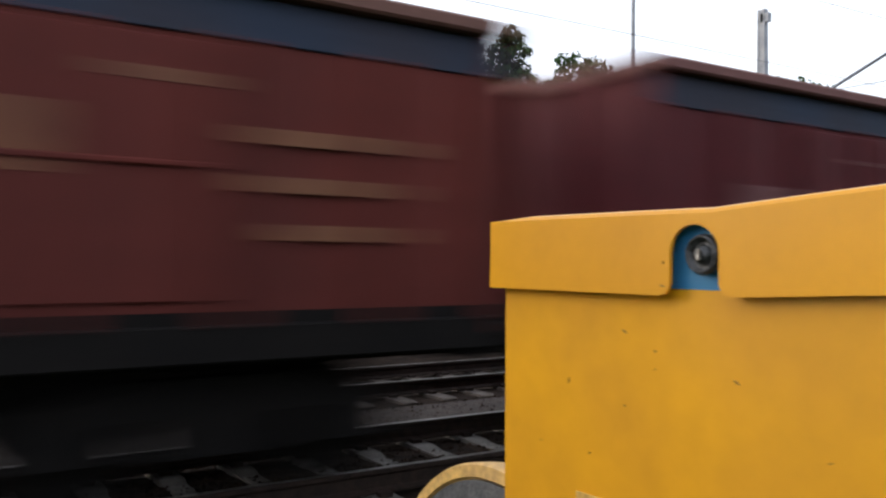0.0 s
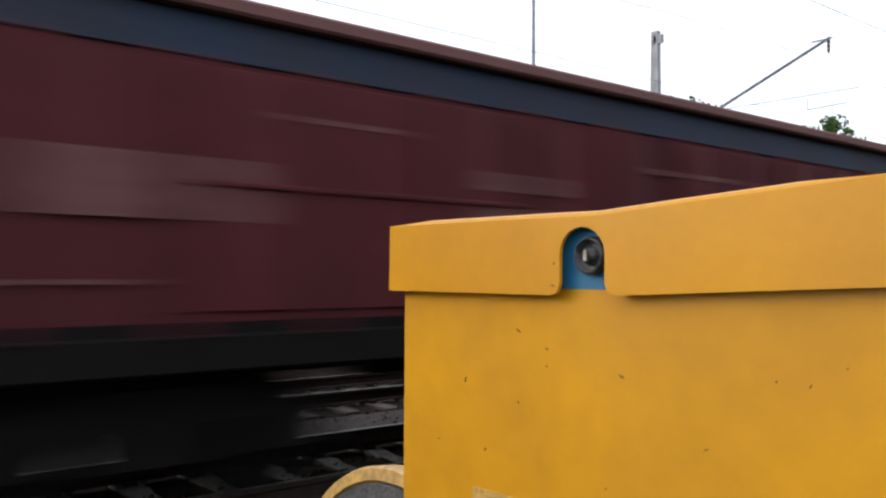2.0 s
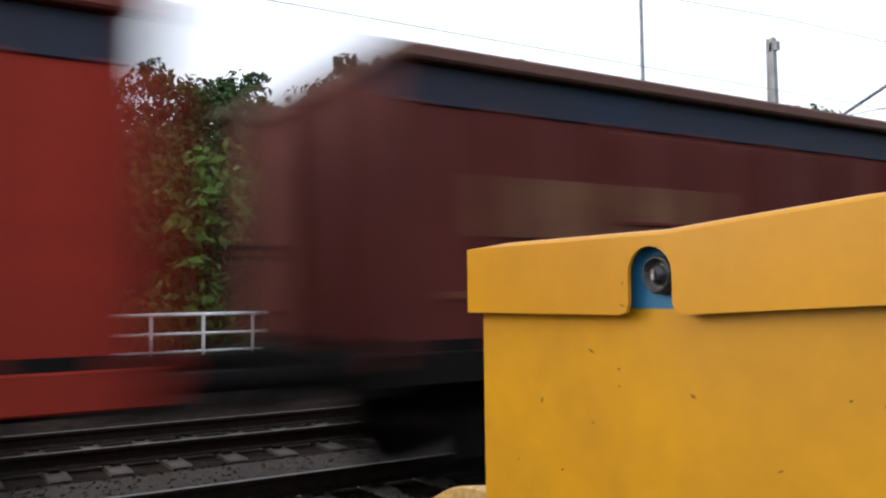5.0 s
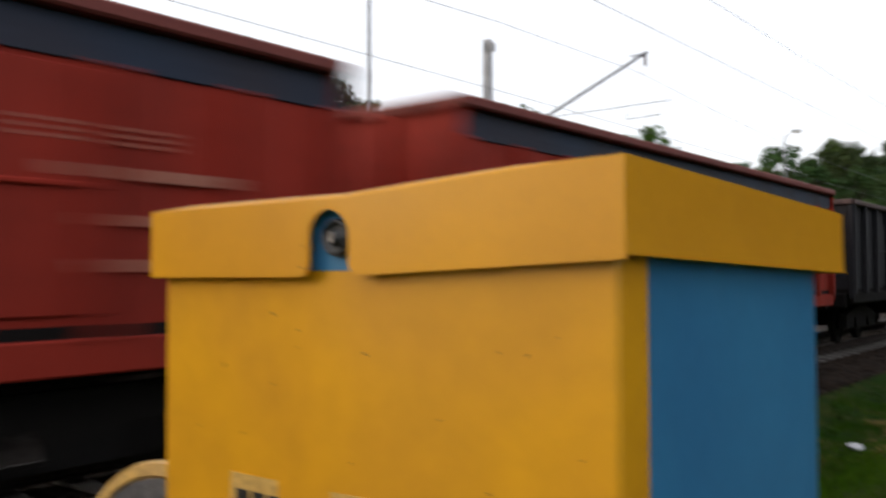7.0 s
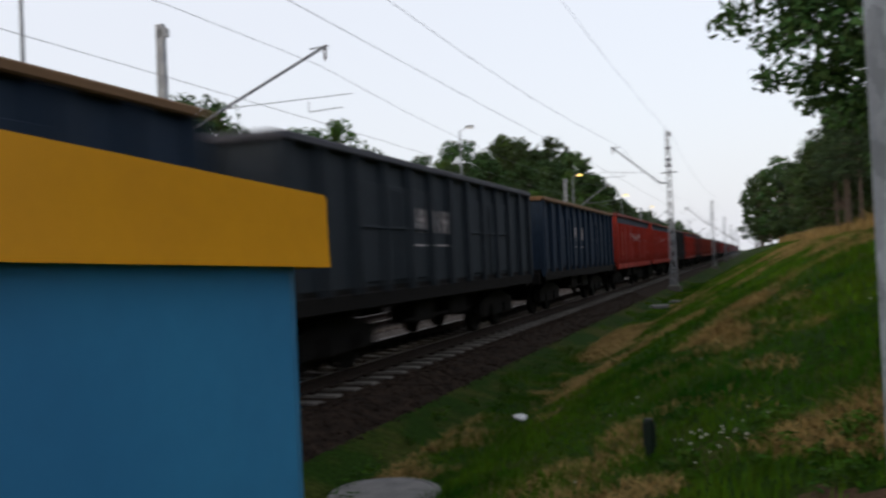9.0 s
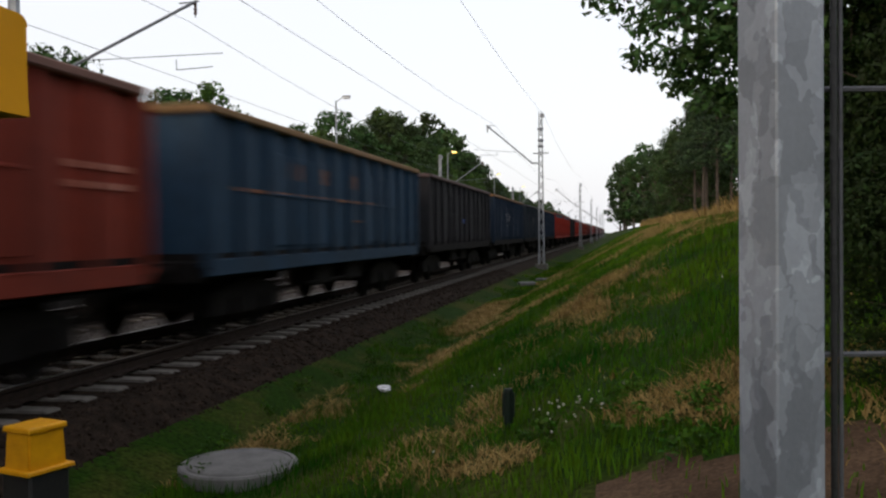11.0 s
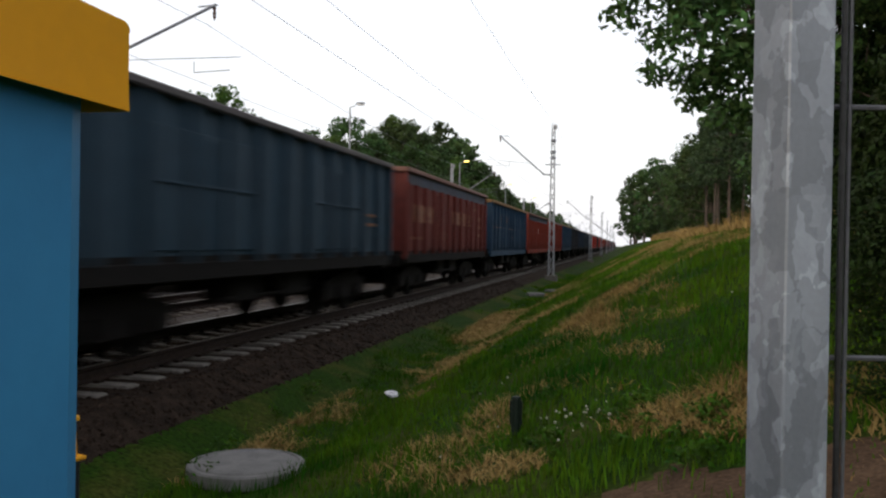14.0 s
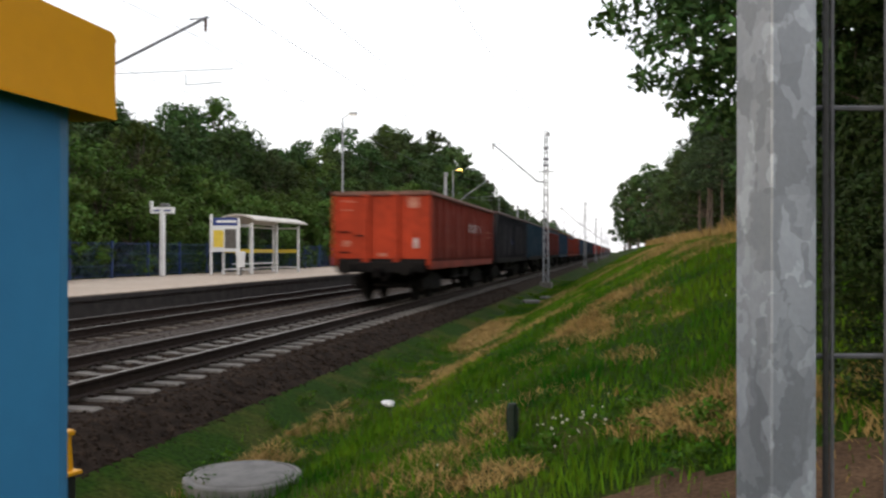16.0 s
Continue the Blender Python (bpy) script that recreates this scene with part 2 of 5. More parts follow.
def rod(bm, p, q, r0, r1=None, n=8):
    """A round bar from p to q."""
    p, q = Vector(p), Vector(q)
    r1 = r0 if r1 is None else r1
    d = (q - p).normalized()
    u = d.orthogonal().normalized()
    v = d.cross(u)
    rings = []
    for c, r in ((p, r0), (q, r1)):
        rings.append([bm.verts.new(c + r * (math.cos(2 * math.pi * i / n) * u + math.sin(2 * math.pi * i / n) * v)) for i in range(n)])
    for i in range(n):
        bm.faces.new((rings[0][i], rings[0][(i + 1) % n], rings[1][(i + 1) % n], rings[1][i]))
    bm.faces.new(rings[0][::-1])
    bm.faces.new(rings[1])


def lathe(bm, profile, centre, n=24, axis="z"):
    """Rings of (radius, height) turned about an axis through centre."""
    c = Vector(centre)
    rings = []
    for r, h in profile:
        ring = []
        for i in range(n):
            a = 2 * math.pi * i / n
            x, y = r * math.cos(a), r * math.sin(a)
            ring.append(bm.verts.new(c + Vector({"z": (x, y, h), "y": (x, h, y), "x": (h, x, y)}[axis])))
        rings.append(ring)
    for r0, r1 in zip(rings, rings[1:]):
        for i in range(n):
            bm.faces.new((r0[i], r0[(i + 1) % n], r1[(i + 1) % n], r1[i]))
    bm.faces.new(rings[0][::-1])
    bm.faces.new(rings[-1])


def loft(bm, profile, ys, closed=True):
    """The (x, z) profile carried along the stations ys."""
    rings = [[bm.verts.new((x, y, z)) for x, z in profile] for y in ys]
    n = len(profile)
    for r0, r1 in zip(rings, rings[1:]):
        for i in range(n if closed else n - 1):
            bm.faces.new((r0[i], r0[(i + 1) % n], r1[(i + 1) % n], r1[i]))
    if closed:
        bm.faces.new(rings[0][::-1])
        bm.faces.new(rings[-1])


def mesh_of(name, bm, material, smooth=False):
    bmesh.ops.recalc_face_normals(bm, faces=bm.faces)
    me = bpy.data.meshes.new(name)
    bm.to_mesh(me)
    bm.free()
    me.materials.append(material)
    if smooth:
        me.shade_smooth()
    return me


def part(name, bm, material, parent, label="", smooth=False):
    ob = new(name, mesh_of(name, bm, material, smooth))
    ob.parent = parent
    return tagged(ob, label)


def thing(name, label, category, m=None, group="", kind=""):
    ob = new(name)
    ob.empty_display_size = 0.1
    if m is not None:
        ob.matrix_world = m
    return tagged(ob, label, category, group, kind)


def solid(name, bm, material, label, category="", kind="structure", smooth=False, m=None):
    ob = new(name, mesh_of(name, bm, material, smooth))
    if m is not None:
        ob.matrix_world = m
    return tagged(ob, label, category, "", kind)


# ---- the ground ----
PITCH = 13.95


def smooth01(v):
    v = min(1.0, max(0.0, v))
    return v * v * (3 - 2 * v)


def ground_z(x, y):
    """Height of the ground over the rail heads' level."""
    if x < 2.0:
        return -0.42 + 0.80 * smooth01((-6.6 - x) / 1.6) * (1 if x < -6.6 else 0) + 0.04 * min(12, max(0, -14 - x))
    if x < 3.0:
        return -0.42 - 0.25 * smooth01(x - 2.0)
    rise = min(0.52, max(0.2, 0.2 + 0.0265 * (y + 7)))
    top = 1.82 + 0.4 * smooth01((y - 12) / 60) + 0.2 * noise.noise(Vector((0.0, y * 0.05, 3.0)))
    s = -0.67 + rise * max(0.0, x - 3.7)
    s = top - math.log1p(math.exp((top - s) * 3)) / 3 if s > top - 3 else s
    return s + 0.04 * noise.noise(Vector((x * 0.8, y * 0.8, 0))) + 0.06 * noise.noise(Vector((x * 0.25, y * 0.25, 5)))


def spread(a, b, fine_a, fine_b, step, coarse):
    """Stations from a to b, close between fine_a and fine_b."""
    out, v = [], a
    while v < b:
        out.append(v)
        if fine_a <= v < fine_b:
            v += step
        else:
            d = fine_a - v if v < fine_a else v - fine_b
            w = step + coarse * d
            v = min(v + w, fine_a) if v < fine_a else v + w
    return out + [b]


def make_ground():
    xs = spread(-900, 900, 1.8, 14, 0.3, 0.12)
    ys = spread(-900, 1800, -9, 30, 0.4, 0.10)
    verts = [(x, y, ground_z(x, y)) for y in ys for x in xs]
    w = len(xs)
    faces = [(j * w + i, j * w + i + 1, (j + 1) * w + i + 1, (j + 1) * w + i) for j in range(len(ys) - 1) for i in range(w - 1)]
    me = bpy.data.meshes.new("ground")
    me.from_pydata(verts, [], faces)
    me.materials.append(M_GROUND)
    me.shade_smooth()
    tagged(new("ground", me), "grassy soil with a mown cutting slope beside the railway", "ground", "", "structure")


make_ground()

# ballast beds of both tracks as one raised bank
bm = bmesh.new()
loft(bm, [(2.75, -0.72), (1.7, -0.215), (-5.55, -0.222), (-6.3, -0.11), (-6.945, -0.10), (-6.946, -0.8), (0, -0.9)], [-120, -40, -10, 0, 10, 30, 60, 120, 300, 700])
solid("ballast_bed", bm, M_BALLAST, "dark grey-brown crushed stone ballast bed under two tracks", "ballast")


# ---- the tracks ----
def rail_mesh(y0, y1):
    bm = bmesh.new()
    prof = [(-0.075, -0.172), (0.075, -0.172), (0.075, -0.16), (0.012, -0.14), (0.010, -0.05), (0.036, -0.035), (0.036, -0.008), (0.028, 0), (-0.028, 0), (-0.036, -0.008), (-0.036, -0.035), (-0.010, -0.05), (-0.012, -0.14), (-0.075, -0.16)]
    loft(bm, prof, [y0, y1])
    me = mesh_of("rail", bm, M_RAIL)
    me.materials.append(M_RAILHEAD)
    for f in me.polygons:
        if f.normal.z > 0.9 and f.center.z > -0.004:
            f.material_index = 1
    return me


def sleeper_mesh(material):
    bm = bmesh.new()
    xs = [-1.3, -1.25, -0.45, -0.3, 0.3, 0.45, 1.25, 1.3]
    rows = []
    for x in xs:
        t = -0.185 if abs(x) > 0.4 else -0.205
        if abs(x) >= 1.3:
            t -= 0.015
        w = 0.105 if abs(x) > 0.4 else 0.085
        rows.append([bm.verts.new(p) for p in ((x, -w - 0.03, -0.36), (x, -w, t), (x, w, t), (x, w + 0.03, -0.36))])
    for r0, r1 in zip(rows, rows[1:]):
        for i in range(3):
            bm.faces.new((r0[i], r0[i + 1], r1[i + 1], r1[i]))
    bm.faces.new(rows[0])
    bm.faces.new(rows[-1][::-1])
    return mesh_of("sleeper", bm, material)


RAIL = rail_mesh(-120, 700)


def make_track(x, label, count, material):
    pale = sleeper_mesh(material)
    t = thing("track", label, "railway track", Matrix.Translation((x, 0, 0)), "tracks", "structure")
    for s in (-0.75, 0.75):
        r = new("rail", RAIL)
        r.parent, r.location = t, (s, 0, 0)
    rng = random.Random(int(abs(x)) + 1)
    for i in range(count):
        s = new("sleeper", pale)
        s.parent, s.location = t, (rng.uniform(-0.015, 0.015), 0.02 + 0.6 * (i - 30), rng.uniform(-0.004, 0.004))
        s.rotation_euler = (0, 0, rng.uniform(-0.01, 0.01))
    bm = bmesh.new()
    for i in range(count, count + 500):
        box(bm, -1.3, 1.3, 0.6 * (i - 30) - 0.1, 0.6 * (i - 30) + 0.1, -0.36, -0.19)
    far = part("far_sleepers", bm, material, t)
    tagged(far, "", "", "", "stuff")
    bm = bmesh.new()
    for i in range(70):
        for s in (-1, 1):
            for q in (-0.75, 0.75):
                y = 0.02 + 0.6 * (i - 20)
                box(bm, q + s * 0.08, q + s * 0.16, y - 0.05, y + 0.05, -0.187, -0.15)
    tagged(part("rail_clips", bm, M_RAIL, t), "", "", "", "stuff")


make_track(0.0, "near track of rusty rails on pale concrete sleepers", 200, M_CONCRETE)
make_track(-4.0, "second track of rusty rails on stained brown concrete sleepers", 120, M_STAINED)


# ---- wagons ----
def wagon_paint(name, c1, c2, rim):
    side = mat(name + "_side", c1, c2, rough=0.72, scale=1.1, fine=14, bump=0.12, fine_amount=0.22, stretch=(1, 2.0, 0.35), tint=0.05, spec=0.22)
    top = mat(name + "_rim", rim, [v * 0.7 for v in rim], rough=0.75, scale=4, fine=50)
    return side, top


RUST = (0.16, 0.07, 0.05)
PAINTS = {
    "maroon": wagon_paint("maroon", (0.105, 0.018, 0.020), (0.062, 0.013, 0.016), (0.18, 0.07, 0.06)),
    "brown": wagon_paint("brown", (0.130, 0.024, 0.017), (0.076, 0.017, 0.014), RUST),
    "red": wagon_paint("red", (0.32, 0.024, 0.011), (0.20, 0.019, 0.011), (0.20, 0.038, 0.028)),
    "teal": wagon_paint("teal", (0.012, 0.036, 0.058), (0.020, 0.036, 0.050), (0.06, 0.05, 0.05)),
    # rustred also paints shade into the orange wagons' sides; orange is their lit end tone
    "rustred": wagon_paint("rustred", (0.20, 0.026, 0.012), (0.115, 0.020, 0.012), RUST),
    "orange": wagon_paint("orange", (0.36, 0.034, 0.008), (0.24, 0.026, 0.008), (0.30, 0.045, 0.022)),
    "black": wagon_paint("black", (0.011, 0.012, 0.015), (0.020, 0.018, 0.020), (0.075, 0.04, 0.036)),
    "slate": wagon_paint("slate", (0.014, 0.021, 0.030), (0.022, 0.028, 0.035), (0.05, 0.05, 0.065)),
    "navy": wagon_paint("navy", (0.008, 0.020, 0.042), (0.014, 0.024, 0.040), (0.17, 0.085, 0.03)),
    "blue": wagon_paint("blue", (0.011, 0.040, 0.078), (0.018, 0.036, 0.058), (0.20, 0.105, 0.032)),
}
M_DARKBAND = mat("blue_grey_top_band", (0.020, 0.033, 0.062), (0.034, 0.032, 0.044), rough=0.65, scale=1.4, fine=20, spec=0.25)
Y0, Y1 = -PITCH + 0.78, -0.78
BODY_Z0, HALF = 1.16, 1.38


def open_wagon(colour, label, marks, band=True, dark_sill=False, ends="", BODY_Z1=3.3):
    """A four-axle open box wagon; its front coupling is at the origin, and it reaches back along -y."""
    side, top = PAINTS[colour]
    # ends: a brighter tone that paints the fuller light on the end walls
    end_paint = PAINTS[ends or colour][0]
    w = thing("freight_wagon", label, "freight wagon", None, "wagons of the train")
    bm = bmesh.new()
    box(bm, -HALF, HALF, Y0, Y1, BODY_Z0, BODY_Z0 + 0.10)
    part("floor", bm, M_BOGIE, w, "near-black wagon floor")
    n = 12
    step = (Y1 - Y0) / n

    def shared(name, bm, material, parent, places, label=""):
        me = mesh_of(name, bm, material)
        for p in places:
            o = new(name, me)
            o.parent, o.location = parent, p
            tagged(o, label)

    # the side away from the camera's path, one pressed wall
    bm = bmesh.new()
    box(bm, -HALF, -HALF + 0.05, Y0, Y1, BODY_Z0 - 0.2, BODY_Z1 + 0.02)
    part("side_wall", bm, side, w)

    bm = bmesh.new()
    box(bm, HALF - 0.05, HALF, Y0, Y1, BODY_Z0 + 0.1, BODY_Z1 - 0.05)
    wall = part("side_wall", bm, side, w)
    for k in (2, 7):
        bm = bmesh.new()
        box(bm, HALF - 0.01, HALF + 0.03, Y0 + k * step + 0.1, Y0 + (k + 3) * step - 0.1, BODY_Z0 + 0.16, BODY_Z1 - 0.42, 0.012)
        part("side_door", bm, side, wall)
    bm = bmesh.new()
    box(bm, HALF - 0.01, HALF + 0.105, -0.065, 0.065, BODY_Z0, BODY_Z1 - (0.37 if band else 0.08), 0.015)
    shared("side_post", bm, side, wall, [(0, min(max(Y0 + i * step, Y0 + 0.07), Y1 - 0.07), 0) for i in range(n + 1)])
    if band:
        bm = bmesh.new()
        box(bm, HALF - 0.01, HALF + 0.022, Y0 + 0.01, Y1 - 0.01, BODY_Z1 - 0.38, BODY_Z1 - 0.1, 0.006)
        part("top_band", bm, M_DARKBAND, wall, "dark blue-grey band under the rim")
    bm = bmesh.new()
    box(bm, HALF - 0.06, HALF + 0.125, Y0 - 0.04, Y1 + 0.04, BODY_Z1 - 0.09, BODY_Z1 + 0.02, 0.02)
    part("top_rim", bm, top, wall, "rust-worn top rim")
    bm = bmesh.new()
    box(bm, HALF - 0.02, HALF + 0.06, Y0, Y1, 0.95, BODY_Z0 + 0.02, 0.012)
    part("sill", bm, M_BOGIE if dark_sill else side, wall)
    bm = bmesh.new()
    rod(bm, (HALF + 0.055, 0, BODY_Z0 + 0.1), (HALF + 0.055, 0, BODY_Z1 - 0.5), 0.022, n=6)
    shared("door_bar", bm, side, wall, [(0, Y0 + (k + q) * step, 0) for k in (2, 7) for q in (0.15, 1.5, 2.85)])
    bm = bmesh.new()
    box(bm, HALF + 0.02, HALF + 0.06, 0.2, 3 * step - 0.2, BODY_Z0 + 0.96, BODY_Z0 + 1.0, 0.01)
    shared("door_rail", bm, side, wall, [(0, Y0 + k * step, 0) for k in (2, 7)])
    for m0, m1, z0, z1 in marks[0]:
        bm = bmesh.new()
        box(bm, HALF + 0.028, HALF + 0.036, Y0 + m0, Y0 + m1, z0, z1)
        part("marking", bm, M_FADED if z1 - z0 < 0.09 and marks[1] is M_MARK and colour not in ("slate", "navy") else marks[1], wall, "faded painted marking")
    for y, s in ((Y0, -1), (Y1, 1)):
        bm = bmesh.new()
        a, b = sorted((y, y - s * 0.05))
        box(bm, -HALF + 0.05, HALF - 0.05, a, b, BODY_Z0 + 0.1, BODY_Z1 - 0.06)
        end = part("end_wall", bm, end_paint, w)
        for x, hw, d in ((-0.45, 0.09, 0.11), (0.45, 0.09, 0.11), (-HALF - 0.02, 0.06, 0.05), (HALF + 0.02, 0.06, 0.05)):
            bm = bmesh.new()
            box(bm, x - hw, x + hw, *sorted((y, y + s * d)), BODY_Z0 - 0.1, BODY_Z1 - 0.07, 0.015)
            part("end_post", bm, end_paint, end)
        bm = bmesh.new()
        box(bm, -HALF - 0.08, HALF + 0.08, *sorted((y - s * 0.05, y + s * 0.1)), BODY_Z1 - 0.09, BODY_Z1 + 0.025, 0.02)
        part("end_rim", bm, top, end)
        bm = bmesh.new()
        box(bm, -1.3, 1.3, *sorted((y - s * 0.1, y + s * 0.16)), 0.86, BODY_Z0, 0.02)
        beam = part("buffer_beam", bm, M_BOGIE, w)
        for x in (-0.875, 0.875):
            bm = bmesh.new()
            prof = [(0.09, 0), (0.09, s * 0.22), (0.07, s * 0.23), (0.07, s * 0.56), (0.22, s * 0.58), (0.22, s * 0.615)]
            lathe(bm, prof, (x, y + s * 0.16, 1.02), 16, "y")
            part("buffer", bm, M_BOGIE, beam)
        bm = bmesh.new()
        rod(bm, (0, y + s * 0.1, 1.0), (0, y + s * 0.76, 0.94), 0.045, n=6)
        box(bm, -0.05, 0.05, *sorted((y + s * 0.3, y + s * 0.6)), 0.72, 0.94)
        rod(bm, (0.3, y + s * 0.15, 0.95), (0.22, y + s * 0.5, 0.62), 0.03, n=6)
        part("coupling", bm, M_BOGIE, beam)
        bm = bmesh.new()
        box(bm, -HALF + 0.1, -HALF + 0.45, *sorted((y + s * 0.02, y + s * 0.08)), 0, 0.03)
        shared("end_step", bm, M_BOGIE, end, [(0, 0, z) for z in (1.42, 2.02)])
        bm = bmesh.new()
        box(bm, -0.75, -0.5, *sorted((y - s * 0.01, y + s * 0.12)), 1.9, 1.94)
        part("grab_bar", bm, M_BOGIE, end)
        plates = ((0.78, 1.12, 2.72, 3.03), (0.96, 1.08, 1.56, 1.86), (-1.2, -0.8, 2.9, 2.93), (-1.2, -0.9, 2.65, 2.68), (-0.1, 0.15, 1.32, 1.42), (-1.15, -0.95, 1.6, 1.78))
        for x0, x1, z0, z1 in plates if ends else ():
            bm = bmesh.new()
            box(bm, x0, x1, *sorted((y - s * 0.01, y + s * 0.012)), z0, z1)
            part("end_marking", bm, M_MARK if z0 < 1.58 and x0 > 0.9 else M_FADED, end, "faded pale marking panel")
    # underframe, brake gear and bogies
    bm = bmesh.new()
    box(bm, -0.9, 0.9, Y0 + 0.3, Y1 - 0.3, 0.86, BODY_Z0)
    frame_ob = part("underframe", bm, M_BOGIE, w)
    for s in (-1, 1):
        for y0, y1 in ((-8.4, -7.4), (-6.5, -5.4)):
            bm = bmesh.new()
            box(bm, *sorted((s * 0.7, s * 1.2)), y0, y1, 0.55, 0.98, 0.03)
            part("brake_tank", bm, M_BOGIE, frame_ob)
        bm = bmesh.new()
        rod(bm, (s * 1.15, Y0 + 4.4, 0.62), (s * 1.15, Y1 - 4.4, 0.62), 0.03, n=6)
        part("brake_rod", bm, M_BOGIE, frame_ob)
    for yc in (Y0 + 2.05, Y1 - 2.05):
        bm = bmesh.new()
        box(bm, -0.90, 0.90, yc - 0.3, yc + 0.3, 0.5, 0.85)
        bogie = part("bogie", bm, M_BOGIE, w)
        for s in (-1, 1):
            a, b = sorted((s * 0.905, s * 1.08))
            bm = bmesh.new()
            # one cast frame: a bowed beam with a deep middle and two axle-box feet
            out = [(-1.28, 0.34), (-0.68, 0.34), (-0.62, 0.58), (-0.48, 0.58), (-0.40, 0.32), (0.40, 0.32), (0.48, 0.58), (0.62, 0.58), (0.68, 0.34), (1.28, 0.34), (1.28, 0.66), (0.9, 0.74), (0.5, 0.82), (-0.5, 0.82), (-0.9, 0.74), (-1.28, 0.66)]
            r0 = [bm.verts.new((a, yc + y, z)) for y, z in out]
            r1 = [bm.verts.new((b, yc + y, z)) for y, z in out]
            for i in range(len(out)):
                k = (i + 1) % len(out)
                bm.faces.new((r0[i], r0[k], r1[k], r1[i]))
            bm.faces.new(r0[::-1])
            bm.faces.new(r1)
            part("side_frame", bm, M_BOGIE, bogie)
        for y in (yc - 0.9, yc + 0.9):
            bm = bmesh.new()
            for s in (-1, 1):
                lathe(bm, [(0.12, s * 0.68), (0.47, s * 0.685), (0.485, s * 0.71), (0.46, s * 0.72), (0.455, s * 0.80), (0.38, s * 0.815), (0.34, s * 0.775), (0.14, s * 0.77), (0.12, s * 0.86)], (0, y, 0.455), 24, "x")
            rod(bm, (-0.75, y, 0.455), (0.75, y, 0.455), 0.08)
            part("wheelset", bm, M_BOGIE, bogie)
    return w


# markings: back edge, front edge, low and high of each patch on the side
MA = ([(1.0, 2.6, 1.9, 2.3), (4.6, 5.6, 2.25, 2.4), (4.6, 5.8, 2.0, 2.12), (9.6, 10.6, 1.6, 1.75), (9.4, 10.8, 1.85, 1.95), (10.2, 11.2, 2.5, 2.7)], M_DIM)
MB = ([(0.8, 3.4, 2.0, 2.45), (6.0, 9.2, 2.05, 2.45), (10.6, 11.6, 1.7, 1.8), (10.4, 11.6, 2.0, 2.1), (10.4, 11.7, 2.3, 2.4)], M_CREAM)
MC = ([(4.35, 5.15, 2.26, 2.58)] + [(5.5 + 0.55 * i, 5.92 + 0.55 * i, 2.22, 2.54) for i in range(6)] + [(1.0, 2.1, 1.93 + 0.14 * i, 1.97 + 0.14 * i) for i in range(5)]
      + [(10.2, 11.4, 1.6, 1.68), (10.2, 11.4, 1.9, 1.97), (10.0, 11.4, 2.2, 2.28)], M_MARK)
MC[0].extend([(9.8 + 0.32 * (i % 3), 9.98 + 0.36 * (i % 3), 2.42 + 0.05 * (i // 3), 2.445 + 0.05 * (i // 3)) for i in range(9)] + [(1.2, 2.4, 1.55, 1.58), (1.2, 2.1, 1.7, 1.73), (7.2, 8.8, 1.42, 1.46)])
MA[0].extend([(6.8, 8.6, 2.55, 2.6), (7.0, 8.2, 1.5, 1.54), (0.6, 1.8, 1.5, 1.53), (2.8, 3.8, 2.6, 2.64)])
MB[0].extend([(3.9, 5.2, 1.6, 1.64), (3.9, 4.9, 1.72, 1.75), (0.6, 1.8, 1.55, 1.6), (9.6, 10.3, 2.62, 2.7)])
MD = ([(6.0, 6.5, 1.84, 2.0)], M_LABELBLUE)
ME = ([(0.8, 8.6, 2.14, 2.19)] + [(y + 0.22 * k, y + 0.22 * k + 0.12, 2.42, 2.7) for y in (3.0, 4.6, 6.2) for k in range(3)] + [(6.6, 7.4, 1.75, 1.79)], M_CREAM)
MF = ([q for y in (4.55, 5.15, 5.75) for q in ((y, y + 0.09, 2.1, 2.5), (y + 0.24, y + 0.33, 2.1, 2.5), (y + 0.09, y + 0.24, 2.28, 2.34))] + [(4.4, 4.9, 1.86, 1.89), (5.1, 6.1, 1.86, 1.89)], M_MARK)
MH = ([(6.8, 9.2, 2.14, 2.46), (11.0, 12.0, 2.0, 2.07), (11.0, 12.0, 2.2, 2.27), (3.0, 3.8, 1.6, 1.66)], M_MARK)
MI = ([(10.6, 11.6, 1.8, 1.86), (10.6, 11.4, 2.0, 2.05)], M_CREAM)
KINDS = {
    "maroon": ("maroon", "dark maroon open freight wagon with black band and pale markings", MA),
    "brown": ("brown", "rusty brown open freight wagon with faded cream lettering patches", MB),
    "red": ("red", "bright red open freight wagon with large white marking patches", MC),
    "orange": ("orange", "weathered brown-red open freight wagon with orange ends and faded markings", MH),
    "teal": ("teal", "dark teal open freight wagon with ribbed sides", MI),
    "rustred": ("rustred", "weathered brown-red open freight wagon with small faded marks", MF),
    "black": ("black", "sooty black open freight wagon with a small blue label", MD),
    "slate": ("slate", "slate grey open freight wagon with faint white marks", MF),
    "navy": ("navy", "dark navy blue open freight wagon with a rusty yellow rim", MF),
    "blue": ("blue", "dull blue open freight wagon with a cream stripe and worn rim", ME),
}
